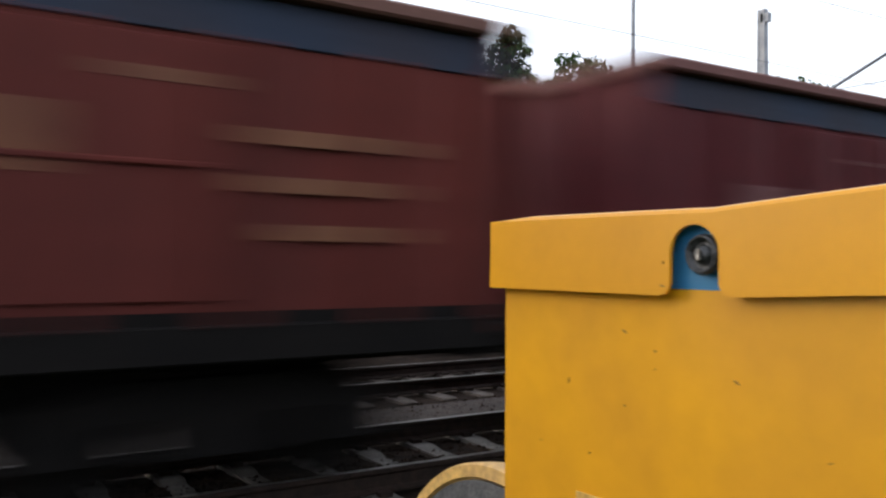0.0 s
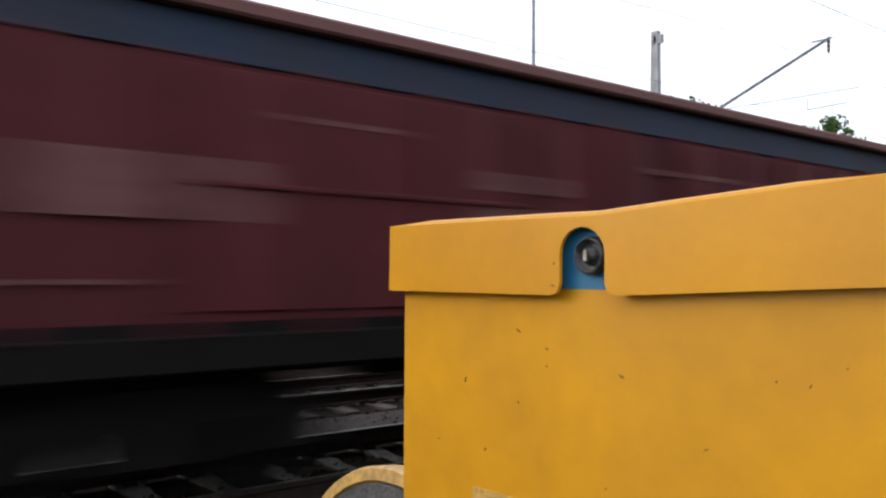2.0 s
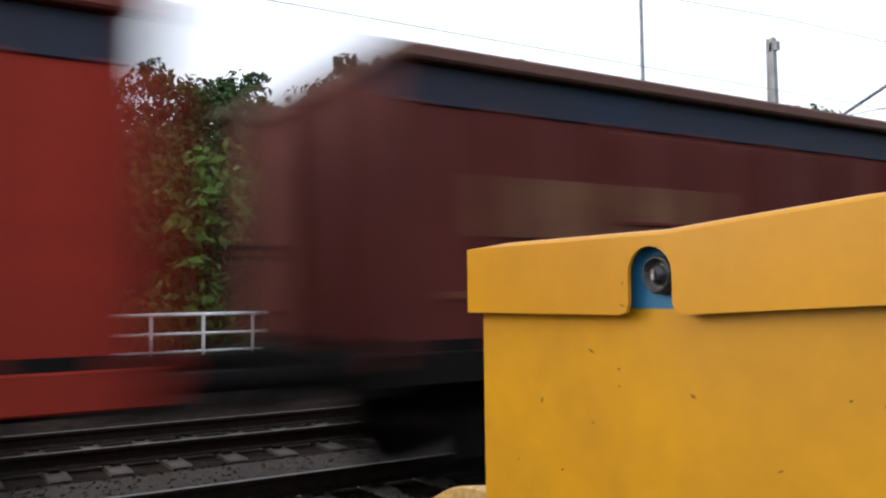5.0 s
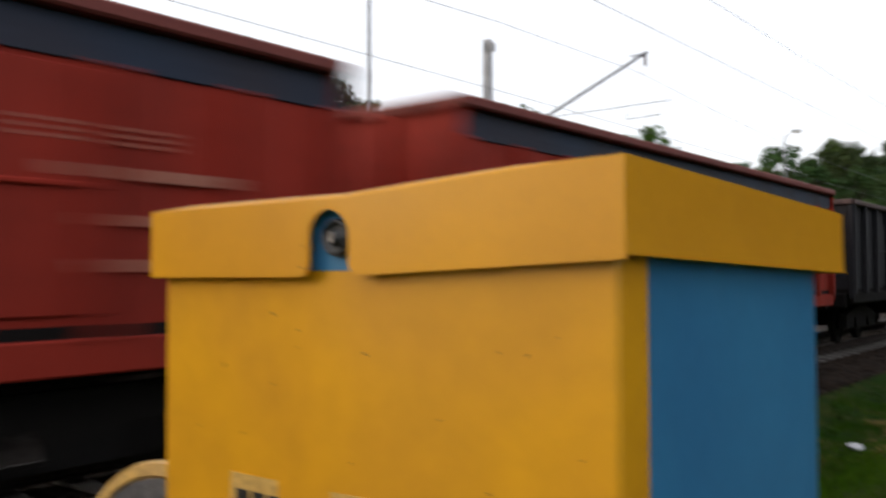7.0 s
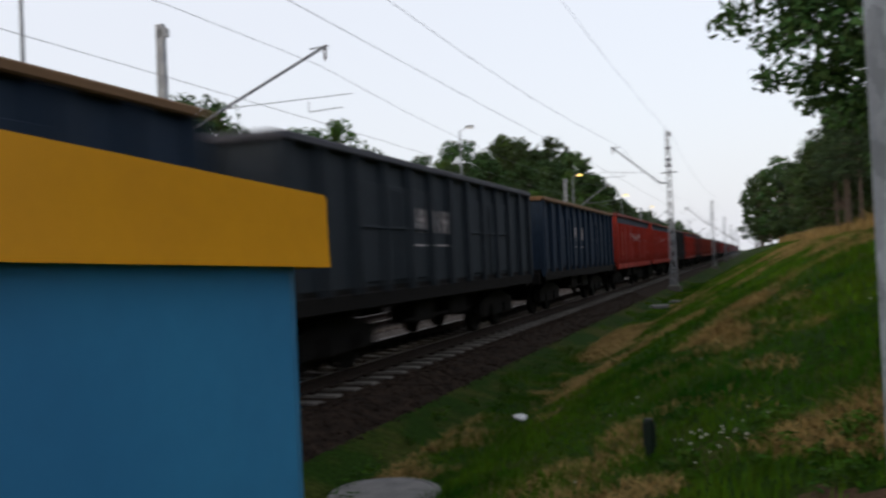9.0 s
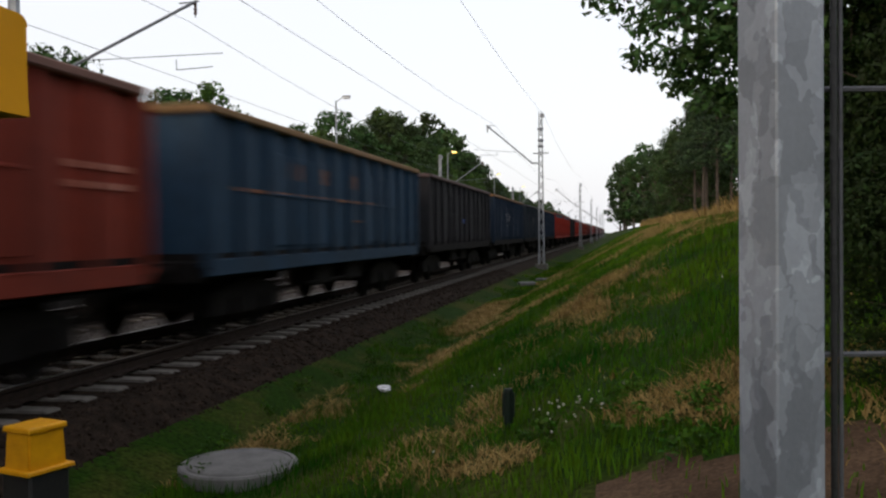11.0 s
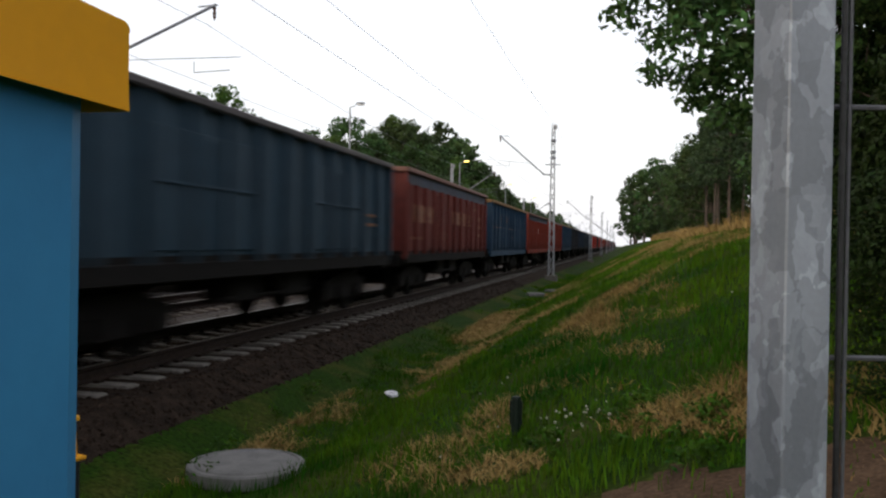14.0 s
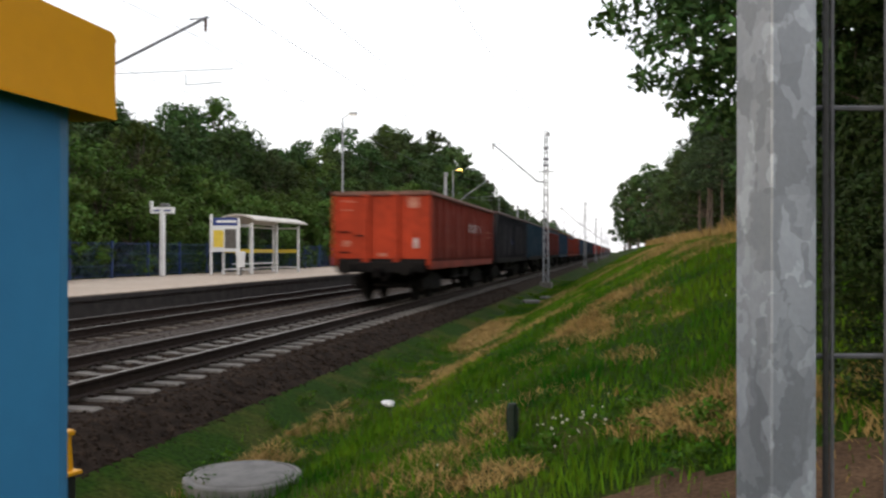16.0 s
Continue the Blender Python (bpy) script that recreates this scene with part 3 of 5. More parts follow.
# from the last wagon of the train forwards
ORDER = ("orange black teal brown blue rustred orange blue black navy slate navy red red black red brown orange orange brown brown maroon red maroon "
         "brown maroon black red slate navy brown maroon red black slate brown red maroon black navy red brown maroon black").split()
WAGONS = []
protos = {}
for colour in ORDER:
    if colour not in protos:
        # browner sides also carry painted shade, the ends the lit colour
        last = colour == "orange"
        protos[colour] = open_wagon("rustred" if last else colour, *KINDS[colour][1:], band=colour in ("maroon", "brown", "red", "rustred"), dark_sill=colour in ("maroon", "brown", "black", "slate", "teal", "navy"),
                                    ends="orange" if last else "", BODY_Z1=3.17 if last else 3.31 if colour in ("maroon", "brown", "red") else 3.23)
        WAGONS.append(protos[colour])
    else:
        WAGONS.append(copy_thing(protos[colour], Matrix.Identity(4)))

# ---- the barrier machine's cabinet ----
NL, MID, NR, FR = Vector((5.858, -8.118)), Vector((6.112, -8.115)), Vector((6.331, -8.066)), Vector((6.370, -7.705))
BL = NL + (FR - NR)
FOLD = 0.07
LEFT, ALL = (MID - NL).length, (MID - NL).length + (NR - MID).length


def on_front(s, back=0.0):
    """The place s metres along the dented front, from its left end."""
    u, v = (MID - NL).normalized(), (NR - MID).normalized()
    t = min(1.0, max(0.0, (s - LEFT + FOLD) / (2 * FOLD)))
    if s < LEFT - FOLD:
        p = NL + u * s
    elif s > LEFT + FOLD:
        p = MID + v * (s - LEFT)
    else:
        p = MID - u * FOLD * (1 - t) ** 2 + v * FOLD * t ** 2
    k = s / ALL
    inward = ((BL - NL).normalized() * (1 - k) + (FR - NR).normalized() * k)
    return p + inward * back


def lid_low(s):
    return 1.576 if s < LEFT else 1.576 + 0.011 * (s - LEFT) / (ALL - LEFT)


def lid_high(s):
    return 1.642 - 0.001 * s / LEFT if s < LEFT else 1.641 + 0.020 * (s - LEFT) / (ALL - LEFT)


def make_cabinet():
    c = thing("barrier_machine_cabinet", "yellow steel level crossing machine cabinet with blue side and dented lid", "cabinet", Matrix.Translation((0, 0, -0.0185)))
    cs, half, arch_h = 0.2395, 0.0210, 0.053
    # lid: skirts all round and a shallow top, the front skirt with a round-topped key slot
    low = [(0, 0), (0.06, 0), (0.12, 0), (0.18, 0), (cs - half - 0.010, 0), (cs - half - 0.003, 0.002), (cs - half, 0.009)]
    for i in range(11):
        a = math.pi - math.pi * i / 10
        low.append((cs + half * math.cos(a), arch_h - half + half * math.sin(a)))
    low += [(cs + half, 0.009), (cs + half + 0.003, 0.002), (cs + half + 0.010, 0), (0.32, 0), (0.40, 0), (ALL, 0)]
    bm = bmesh.new()

    def v3(p, z):
        return bm.verts.new((p.x, p.y, z))

    for k in range(2):
        lo = [v3(on_front(s, 0.003 * k), lid_low(s) + z) for s, z in low]
        hi = [v3(on_front(s, 0.003 * k), lid_high(s) - 0.004) for s, z in low]
        for i in range(len(lo) - 1):
            bm.faces.new((lo[i], lo[i + 1], hi[i + 1], hi[i]))
        if k == 0:
            lo0 = lo
        else:
            for i in range(len(lo) - 1):
                bm.faces.new((lo0[i], lo0[i + 1], lo[i + 1], lo[i]))
    z_back, DEEP, R = 1.638, 0.364, 0.006

    def drop(back):
        """How far the lid's far edge has rounded down, that far back."""
        d = max(0.0, min(R, back - (DEEP - R)))
        return R - math.sqrt(R * R - d * d)

    rounds = [DEEP - R + R * k for k in (0.0, 0.35, 0.62, 0.82, 0.94, 1.0)]
    for p, q, z0a, z0b, z1a, z1b in ((NR, FR, 1.590, 1.578, 1.661, z_back), (FR, BL, 1.578, 1.574, z_back, 1.634), (BL, NL, 1.574, 1.576, 1.634, 1.642)):
        d = (q - p).normalized()
        out = Vector((d.y, -d.x))
        rows = []
        ts = [0.0, 0.02, 0.5] + [v / DEEP for v in rounds] if p is NR else [0.0, 0.02, 0.5, 0.98, 1.0]
        if p is BL:
            ts = [1 - v / DEEP for v in rounds[::-1]] + [0.5, 0.98, 1.0]
        for off, f in ((0.0013, 0.0), (0.0012, 0.04), (0.0006, 0.2), (0.0, 0.5), (0.0, 1.0)):
            row = []
            for t in ts:
                e = off if 0 < t else 0.0
                r = p + (q - p) * t + out * e
                back = t * DEEP if p is NR else (1 - t) * DEEP if p is BL else DEEP
                za, zb = z0a + (z0b - z0a) * t, z1a + (z1b - z1a) * t - 0.004 - drop(back)
                row.append(v3(r, za + (zb - za) * f))
            rows.append(row)
        for r0, r1 in zip(rows, rows[1:]):
            for i in range(len(ts) - 1):
                bm.faces.new((r0[i], r0[i + 1], r1[i + 1], r1[i]))
    ss = [s for s, z in low]
    rings = []
    for back, dz, k in [(0.0, -0.004, 0), (0.0015, -0.0012, 1), (0.005, 0.0, 1), (0.18, 0.003, 1)] + [(v, 0.0, 1) for v in rounds]:
        ring = []
        for s in ss:
            z = lid_high(s)
            f = min(1.0, back / DEEP)
            zz = z + ((1.634 + 0.004 * s / ALL) - z) * f - drop(back)
            e = min(max(s, 0.004 * k), ALL - 0.004 * k)
            edge = dz if 0 < s < ALL else -0.004
            ring.append(v3(on_front(e if 0 < s < ALL else s, back), zz + edge))
        rings.append(ring)
    for r0, r1 in zip(rings, rings[1:]):
        for i in range(len(ss) - 1):
            bm.faces.new((r0[i], r0[i + 1], r1[i + 1], r1[i]))
    bmesh.ops.remove_doubles(bm, verts=bm.verts, dist=0.0006)
    part("lid", bm, M_YELLOW2, c, "dented yellow lid with a round-topped key slot")
    # front sheet folded round both corners
    IN = 0.014
    fr = [(0.0020, 0.045), (0.0020, IN + 0.003), (0.0050, IN), (0.10, IN)] + [(LEFT - FOLD + FOLD * k / 4, IN) for k in range(9)] + [(0.36, IN), (ALL - 0.016, IN), (ALL - 0.013, IN + 0.004), (ALL - 0.013, 0.050)]
    bm = bmesh.new()
    for k in range(2):
        rows = [[v3(on_front(s + (0.003 if s < 0.1 else -0.003) * k, b + 0.003 * k), z) for s, b in fr] for z in (0.55, 1.0, 1.3, 1.601)]
        for r0, r1 in zip(rows, rows[1:]):
            for i in range(len(fr) - 1):
                bm.faces.new((r0[i], r0[i + 1], r1[i + 1], r1[i]))
    sheet = part("front_sheet", bm, M_YELLOW, c, "yellow front sheet with scratches and dirt")
    # blue body with rounded far corners
    bm = bmesh.new()
    out = [(0.014, 0.04), (ALL - 0.0165, 0.04), (ALL - 0.0165, 0.337), (ALL - 0.020, 0.349), (ALL - 0.030, 0.3545), (0.03, 0.3545), (0.014, 0.343)]
    rows = [[v3(on_front(s, b), z) for s, b in out] for z in (0.5, 1.0, 1.615)]
    for r0, r1 in zip(rows, rows[1:]):
        for i in range(len(out)):
            bm.faces.new((r0[i], r0[(i + 1) % len(out)], r1[(i + 1) % len(out)], r1[i]))
    bm.faces.new(rows[-1])
    part("body", bm, M_BLUE, c, "blue painted steel body")
    bm = bmesh.new()
    rows = [[v3(on_front(s, b), z) for s, b in ((0.03, 0.03), (ALL - 0.03, 0.03), (ALL - 0.03, 0.34), (0.03, 0.34))] for z in (-0.5, 0.55)]
    for i in range(4):
        bm.faces.new((rows[0][i], rows[0][(i + 1) % 4], rows[1][(i + 1) % 4], rows[1][i]))
    bm.faces.new(rows[1])
    part("pedestal", bm, M_BLACK, c, "dark steel pedestal")
    # key cylinder in the slot, standing out of a blue plate
    p = on_front(cs, 0.0125)
    bm = bmesh.new()
    q0, q1 = on_front(cs - 0.04, 0.0125), on_front(cs + 0.04, 0.0120)
    qs = [v3(q, z) for z in (1.581, 1.636) for q in (q0, q1, q1 + Vector((0, 0.004)), q0 + Vector((0, 0.004)))]
    for f in ((0, 1, 5, 4), (1, 2, 6, 5), (2, 3, 7, 6), (3, 0, 4, 7), (4, 5, 6, 7), (3, 2, 1, 0)):
        bm.faces.new([qs[i] for i in f])
    part("lock_plate", bm, M_BLUE, c, "blue lock plate")
    bm = bmesh.new()
    lathe(bm, [(0.0150, 0.0), (0.0150, -0.006), (0.0138, -0.009), (0.0122, -0.009), (0.0115, -0.004), (0.0068, -0.004), (0.0060, -0.009), (0.002, -0.010)], (p.x + 0.002, p.y, 1.607), 32, "y")
    lock = part("lock_cylinder", bm, M_LOCK, c, "round dark steel key cylinder", True)
    bm = bmesh.new()
    box(bm, p.x + 0.0005, p.x + 0.0035, p.y - 0.012, p.y - 0.006, 1.603, 1.611)
    part("key_bar", bm, M_STEEL, lock)

    def plate(s0, s1, z0, z1, back, thick):
        bm = bmesh.new()
        vs = []
        for b in (back, back + thick):
            for s, z in ((s0, z0), (s1, z0), (s1, z1), (s0, z1)):
                q = on_front(s, b)
                vs.append(bm.verts.new((q.x, q.y, z)))
        for f in ((0, 1, 2, 3), (7, 6, 5, 4), (0, 4, 5, 1), (1, 5, 6, 2), (2, 6, 7, 3), (3, 7, 4, 0)):
            bm.faces.new([vs[i] for i in f])
        return bm

    # maker's sticker; its lettering is left as plain bars
    st = part("sticker", plate(0.105, LEFT, 1.352, 1.405, IN - 0.0015, 0.0012), M_STICKER, sheet, "pale adhesive maker's plate")
    part("sticker_end", plate(LEFT, 0.338, 1.352, 1.405, IN - 0.0015, 0.0012), M_STICKER, sheet)
    for i in range(10):
        s = 0.114 + i * 0.0215
        part("lettering_bar", plate(s, s + 0.0155, 1.363, 1.392, IN - 0.0024, 0.0010), M_BLACK, st)
    rng = random.Random(4)
    specks = [(rng.uniform(0.03, 0.45), rng.uniform(1.36, 1.56), rng.uniform(0.0008, 0.0022), rng.uniform(0, 180)) for _ in range(9)]
    for s, z, l, a in ((0.264, 1.516, 0.0050, -30), (0.094, 1.498, 0.0045, 70), (0.160, 1.545, 0.0055, -30), (0.192, 1.532, 0.0025, 0), (0.192, 1.518, 0.002, 0), (0.212, 1.5835, 0.0055, -15), (0.213, 1.601, 0.0025, 60),
                       (0.12, 1.44, 0.003, 50), (0.33, 1.47, 0.0035, 20), (0.40, 1.52, 0.003, 60), (0.37, 1.42, 0.003, -20), (0.44, 1.45, 0.0035, 10), (0.25, 1.43, 0.002, 40), *specks):
        bm = bmesh.new()
        back = -0.0006 if z > 1.58 else IN - 0.0008
        ds, dz = math.cos(radians(a)) * l, math.sin(radians(a)) * l
        ds, dz = ds * 0.62, dz * 0.62
        w = rng.uniform(0.0004, 0.0008)
        q = [(s - ds, z - dz), (s + 0.2 * dz, z - w * 1.4), (s + ds, z + dz), (s - 0.2 * dz, z + w * 1.4)]
        rows = [[v3(on_front(a0, b), z0) for a0, z0 in q] for b in (back, back + 0.001)]
        bm.faces.new(rows[0])
        bm.faces.new(rows[1][::-1])
        for i in range(4):
            bm.faces.new((rows[0][i], rows[1][i], rows[1][(i + 1) % 4], rows[0][(i + 1) % 4]))
        part("scratch", bm, M_SCRATCH, sheet)
    # round drive hub beside the cabinet
    hc = (5.715, -8.0, 1.135)
    bm = bmesh.new()
    lathe(bm, [(0.225, 0.03), (0.228, 0.0), (0.226, -0.006), (0.212, -0.008), (0.209, 0.0), (0.12, 0.0)], hc, 64, "y")
    hub = part("drive_hub", bm, mat("hub_yellow", (0.62, 0.37, 0.10), (0.5, 0.3, 0.1), rough=0.5, scale=12, fine=100, bump=0.05), c, "round yellow drive hub")
    bm = bmesh.new()
    lathe(bm, [(0.208, 0.01), (0.208, -0.006), (0.165, -0.012), (0.160, 0.0), (0.08, 0.0), (0.08, -0.012), (0.05, -0.014)], hc, 56, "y")
    part("hub_plate", bm, M_GREYMET, hub, "dark grey hub plate")
    for a in range(0, 360, 45):
        bm = bmesh.new()
        lathe(bm, [(0.026, 0.0), (0.026, -0.016), (0.014, -0.02)], (hc[0] + 0.13 * math.cos(radians(a + 20)), hc[1] - 0.002, hc[2] + 0.13 * math.sin(radians(a + 20))), 14, "y")
        part("bolt", bm, M_BLACK, hub)


make_cabinet()


# ---- things beside the track ----
def make_well():
    c = thing("concrete_well", "round grey concrete inspection well with a stepped cap", "manhole", Matrix.Translation((3.42, -1.0, -0.585)))
    bm = bmesh.new()
    lathe(bm, [(0.50, -0.02), (0.52, 0.0), (0.52, 0.10), (0.505, 0.115), (0.47, 0.118), (0.465, 0.105), (0.45, 0.105), (0.44, 0.12), (0.42, 0.128), (0.2, 0.135)], (0, 0, -0.04), 56)
    part("cap", bm, M_PIPE, c, "grey concrete cap")
    bm = bmesh.new()
    lathe(bm, [(0.46, -0.6), (0.46, 0.0)], (0, 0, -0.045), 40)
    part("ring", bm, M_BLACK, c, "dark ring of the well")


def make_trackbox():
    c = thing("track_junction_box", "small yellow trackside junction box on a black foot", "junction box", Matrix.Translation((2.72, -2.78, -0.10)) @ Matrix.Diagonal((1.0, 0.95, 0.78, 1)) @ Matrix.Rotation(radians(-16), 4, "Z"))
    bm = bmesh.new()
    vs = box(bm, -0.13, 0.13, -0.16, 0.16, 0.0, 0.34)
    for v in vs:
        if v.co.z > 0.2:
            v.co.x *= 0.92
            v.co.y *= 0.92
    bmesh.ops.bevel(bm, geom=bm.edges[:], offset=0.012, segments=2, affect="EDGES")
    body = part("housing", bm, M_YELLOW, c)
    bm = bmesh.new()
    box(bm, -0.14, 0.14, -0.165, 0.165, 0.33, 0.385, 0.015, 2)
    part("cover", bm, M_YELLOW, body)
    bm = bmesh.new()
    box(bm, -0.17, 0.17, -0.20, 0.20, -0.025, 0.012, 0.006)
    part("flange", bm, M_YELLOW, body)
    bm = bmesh.new()
    box(bm, -0.15, 0.15, -0.17, 0.17, -0.75, -0.02, 0.02)
    part("foot", bm, M_BLACK, c, "black foot")


def make_stake(x, y, h):
    bm = bmesh.new()
    z = ground_z(x, y)
    lathe(bm, [(0.036, -0.2), (0.036, h - 0.02), (0.030, h), (0.01, h + 0.004)], (0, 0, 0), 14)
    box(bm, -0.045, 0.045, -0.012, 0.012, h * 0.3, h - 0.03)
    ob = new("marker_stake", mesh_of("marker_stake", bm, M_STAKE))
    ob.location = (x, y, z)
    tagged(ob, "short dark green plastic marker stake in the grass", "stake")


def make_litter(x, y):
    bm = bmesh.new()
    bmesh.ops.create_icosphere(bm, subdivisions=2, radius=0.09)
    for v in bm.verts:
        v.co *= 1 + 0.7 * noise.noise(v.co * 14)
        v.co.z *= 0.5
    ob = new("litter", mesh_of("litter", bm, M_LITTER))
    ob.location = (x, y, ground_z(x, y) + 0.06)
    tagged(ob, "crumpled white litter lying in the grass", "litter")


make_well()
make_trackbox()
make_stake(5.93, -1.88, 0.29)
make_litter(3.6, 3.3)


def make_fence():
    c = thing("fence_post", "galvanised square steel fence post with blotchy zinc spangle", "fence post", Matrix.Translation((6.8755, -7.094, -0.1)) @ Matrix.Rotation(radians(30), 4, "Z"))
    bm = bmesh.new()
    box(bm, -0.033, 0.033, -0.033, 0.033, -0.3, 2.6, 0.003, 3)
    part("tube", bm, M_ZINC, c)
    bm = bmesh.new()
    box(bm, -0.035, 0.035, -0.035, 0.035, 2.59, 2.62, 0.004)
    part("cap", bm, M_BLACK, c)
    p = thing("mesh_fence_panel", "welded wire mesh fence panel fixed to a galvanised post", "fence", Matrix.Translation((6.948, -7.05, -0.1)) @ Matrix.Rotation(radians(12), 4, "Z"))
    for i in range(34):
        bm = bmesh.new()
        rod(bm, (0.002 + i * 0.068, 0, -0.1), (0.002 + i * 0.068, 0, 2.55), 0.0026, n=6)
        part("upright_wire", bm, M_WIRE, p)
    for i in range(9):
        bm = bmesh.new()
        z = 1.455 + 0.1 - 0.1 + (i - 4) * 0.312 - 0.01
        rod(bm, (-0.04, 0.006, z), (2.3, 0.006, z), 0.0036, n=6)
        part("cross_wire", bm, M_WIRE, p)
    bm = bmesh.new()
    rod(bm, (-0.006, 0.0, -0.1), (-0.006, 0.0, 2.55), 0.0042, n=8)
    part("edge_wire", bm, M_BLACK, p)


make_fence()


# ---- overhead line ----
def make_mast(x, y, h, s, reach, skew, label):
    """s: the side on which its track lies, 1 to the right; reach: of its cantilever."""
    c = thing("overhead_line_mast", label, "catenary mast", Matrix.Translation((x, y, 0)), "overhead line masts")
    for q in (-1, 1):
        bm = bmesh.new()
        vs = box(bm, q * 0.15 - 0.04, q * 0.15 + 0.04, -0.09, 0.09, -0.6, h)
        for v in vs:
            if v.co.z > 1:
                v.co.x = v.co.x * 0.55
                v.co.y *= 0.8
        part("leg", bm, M_MAST, c)
    if s > 0:
        bm = bmesh.new()
        vs = box(bm, -0.16, 0.16, -0.06, 0.06, -0.6, h - 0.01)
        for v in vs:
            if v.co.z > 1:
                v.co.x = v.co.x * 0.55
        part("web", bm, M_MAST, c)
    bm = bmesh.new()
    n = 14
    for i in range(n):
        if s > 0:
            break
        z0, z1 = -0.3 + i * h / n, -0.3 + (i + 1) * h / n
        k0, k1 = 0.15 - 0.066 * (z0 + 0.6) / (h + 0.6), 0.15 - 0.066 * (z1 + 0.6) / (h + 0.6)
        d = 1 if i % 2 else -1
        rod(bm, (-d * k0, 0.06, z0), (d * k1, 0.06, z1), 0.02, n=5)
        rod(bm, (d * k0, -0.06, z0), (-d * k1, -0.06, z1), 0.02, n=5)
    if s < 0:
        part("lattice", bm, M_MAST, c)
    bm = bmesh.new()
    box(bm, -0.35, 0.35, -0.35, 0.35, -1.0, -0.28, 0.03)
    part("footing", bm, M_CONCRETE, c, "concrete footing")
    bm = bmesh.new()
    rod(bm, (s * 0.1, 0, h - 2.95), (s * 0.55, skew * 0.1, h - 2.92), 0.045)
    rod(bm, (s * 0.5, skew * 0.1, h - 2.92), (s * reach, skew, h - 0.68), 0.042)
    part("strut", bm, M_ROD, c, "tubular cantilever strut")
    bm = bmesh.new()
    rod(bm, (s * (reach - 0.5), skew, h - 0.72), (s * (reach + 0.05), skew, h - 0.70), 0.02, n=6)
    part("top_tie", bm, M_ROD, c)
    bm = bmesh.new()
    rod(bm, (s * 1.4, skew * 0.4, h - 2.28), (s * (reach + 0.7), skew, h - 2.05), 0.011, n=6)
    rod(bm, (s * (reach - 0.6), skew, h - 2.14), (s * (reach - 0.6), skew, h - 2.42), 0.012, n=6)
    rod(bm, (s * (reach - 0.6), skew, h - 2.42), (s * (reach + 0.4), skew, h - 2.38), 0.012, n=6)
    part("registration_arm", bm, M_ROD, c)
    bm = bmesh.new()
    lathe(bm, [(0.015, -0.4), (0.02, -0.34), (0.05, -0.31), (0.028, -0.25), (0.052, -0.2), (0.028, -0.14), (0.05, -0.09), (0.015, 0.0)], (s * (reach - 0.05), skew, h - 0.7), 12)
    part("insulator", bm, M_INSUL, c)
    for z in (h - 0.95, h - 1.6, h - 1.95) if s < 0 else ():
        bm = bmesh.new()
        lathe(bm, [(0.1, -0.12), (0.17, -0.09), (0.17, 0.0), (0.1, 0.04)], (0, 0, z), 12)
        part("clamp_ring", bm, M_ROD, c)
    bm = bmesh.new()
    box(bm, -0.45, 0.45, -0.03, 0.03, h - 2.4, h - 2.34)
    part("cross_bracket", bm, M_MAST, c)
    bm = bmesh.new()
    box(bm, -0.02, 0.22, -0.06, 0.06, h - 0.35, h - 0.12)
    part("top_bracket", bm, M_MAST, c)


make_mast(2.65, 41.5, 8.4, -1, 3.1, 0.0, "grey lattice steel catenary mast beside the ballast")
for y in (100, 154, 208, 262, 316, 370):
    make_mast(2.7, y, 7.6, -1, 3.0, 0.0, "grey lattice steel catenary mast beside the ballast")
make_mast(-7.72, 10.8, 8.2, 1, 4.0, 1.7, "grey steel catenary mast behind the platform edge")
for y in (64, 118, 172, 226, 280, 334):
    make_mast(-7.7, y, 8.2, 1, 3.7, 0.0, "grey steel catenary mast behind the platform edge")


def make_wire(pts, r, label):
    bm = bmesh.new()
    for p, q in zip(pts, pts[1:]):
        rod(bm, p, q, r * 0.6, n=5)
    solid("overhead_wire", bm, M_WIRE, label, "overhead wire", "")


def sagging(x, z, sag, y0, y1, span, shift):
    pts = []
    n = int((y1 - y0) / (span / 8))
    for i in range(n + 1):
        y = y0 + (y1 - y0) * i / n
        f = ((y - shift) / span) % 1.0
        pts.append((x, y, z - sag * 4 * f * (1 - f)))
    return pts


make_wire(sagging(-0.05, 5.9, 0.05, -60, 460, 58.5, 41.5), 0.010, "contact wire over the near track")
make_wire(sagging(-0.1, 7.9, 0.9, -60, 460, 58.5, 41.5), 0.011, "sagging messenger wire over the near track")
make_wire(sagging(-4.3, 5.6, 0.05, -60, 460, 53.2, 10.8), 0.010, "contact wire over the second track")
make_wire(sagging(-4.4, 7.4, 0.9, -60, 460, 53.2, 10.8), 0.011, "sagging messenger wire over the second track")
make_wire(sagging(2.8, 8.3, 0.7, -60, 460, 58.5, 41.5), 0.009, "feeder wire along the masts")


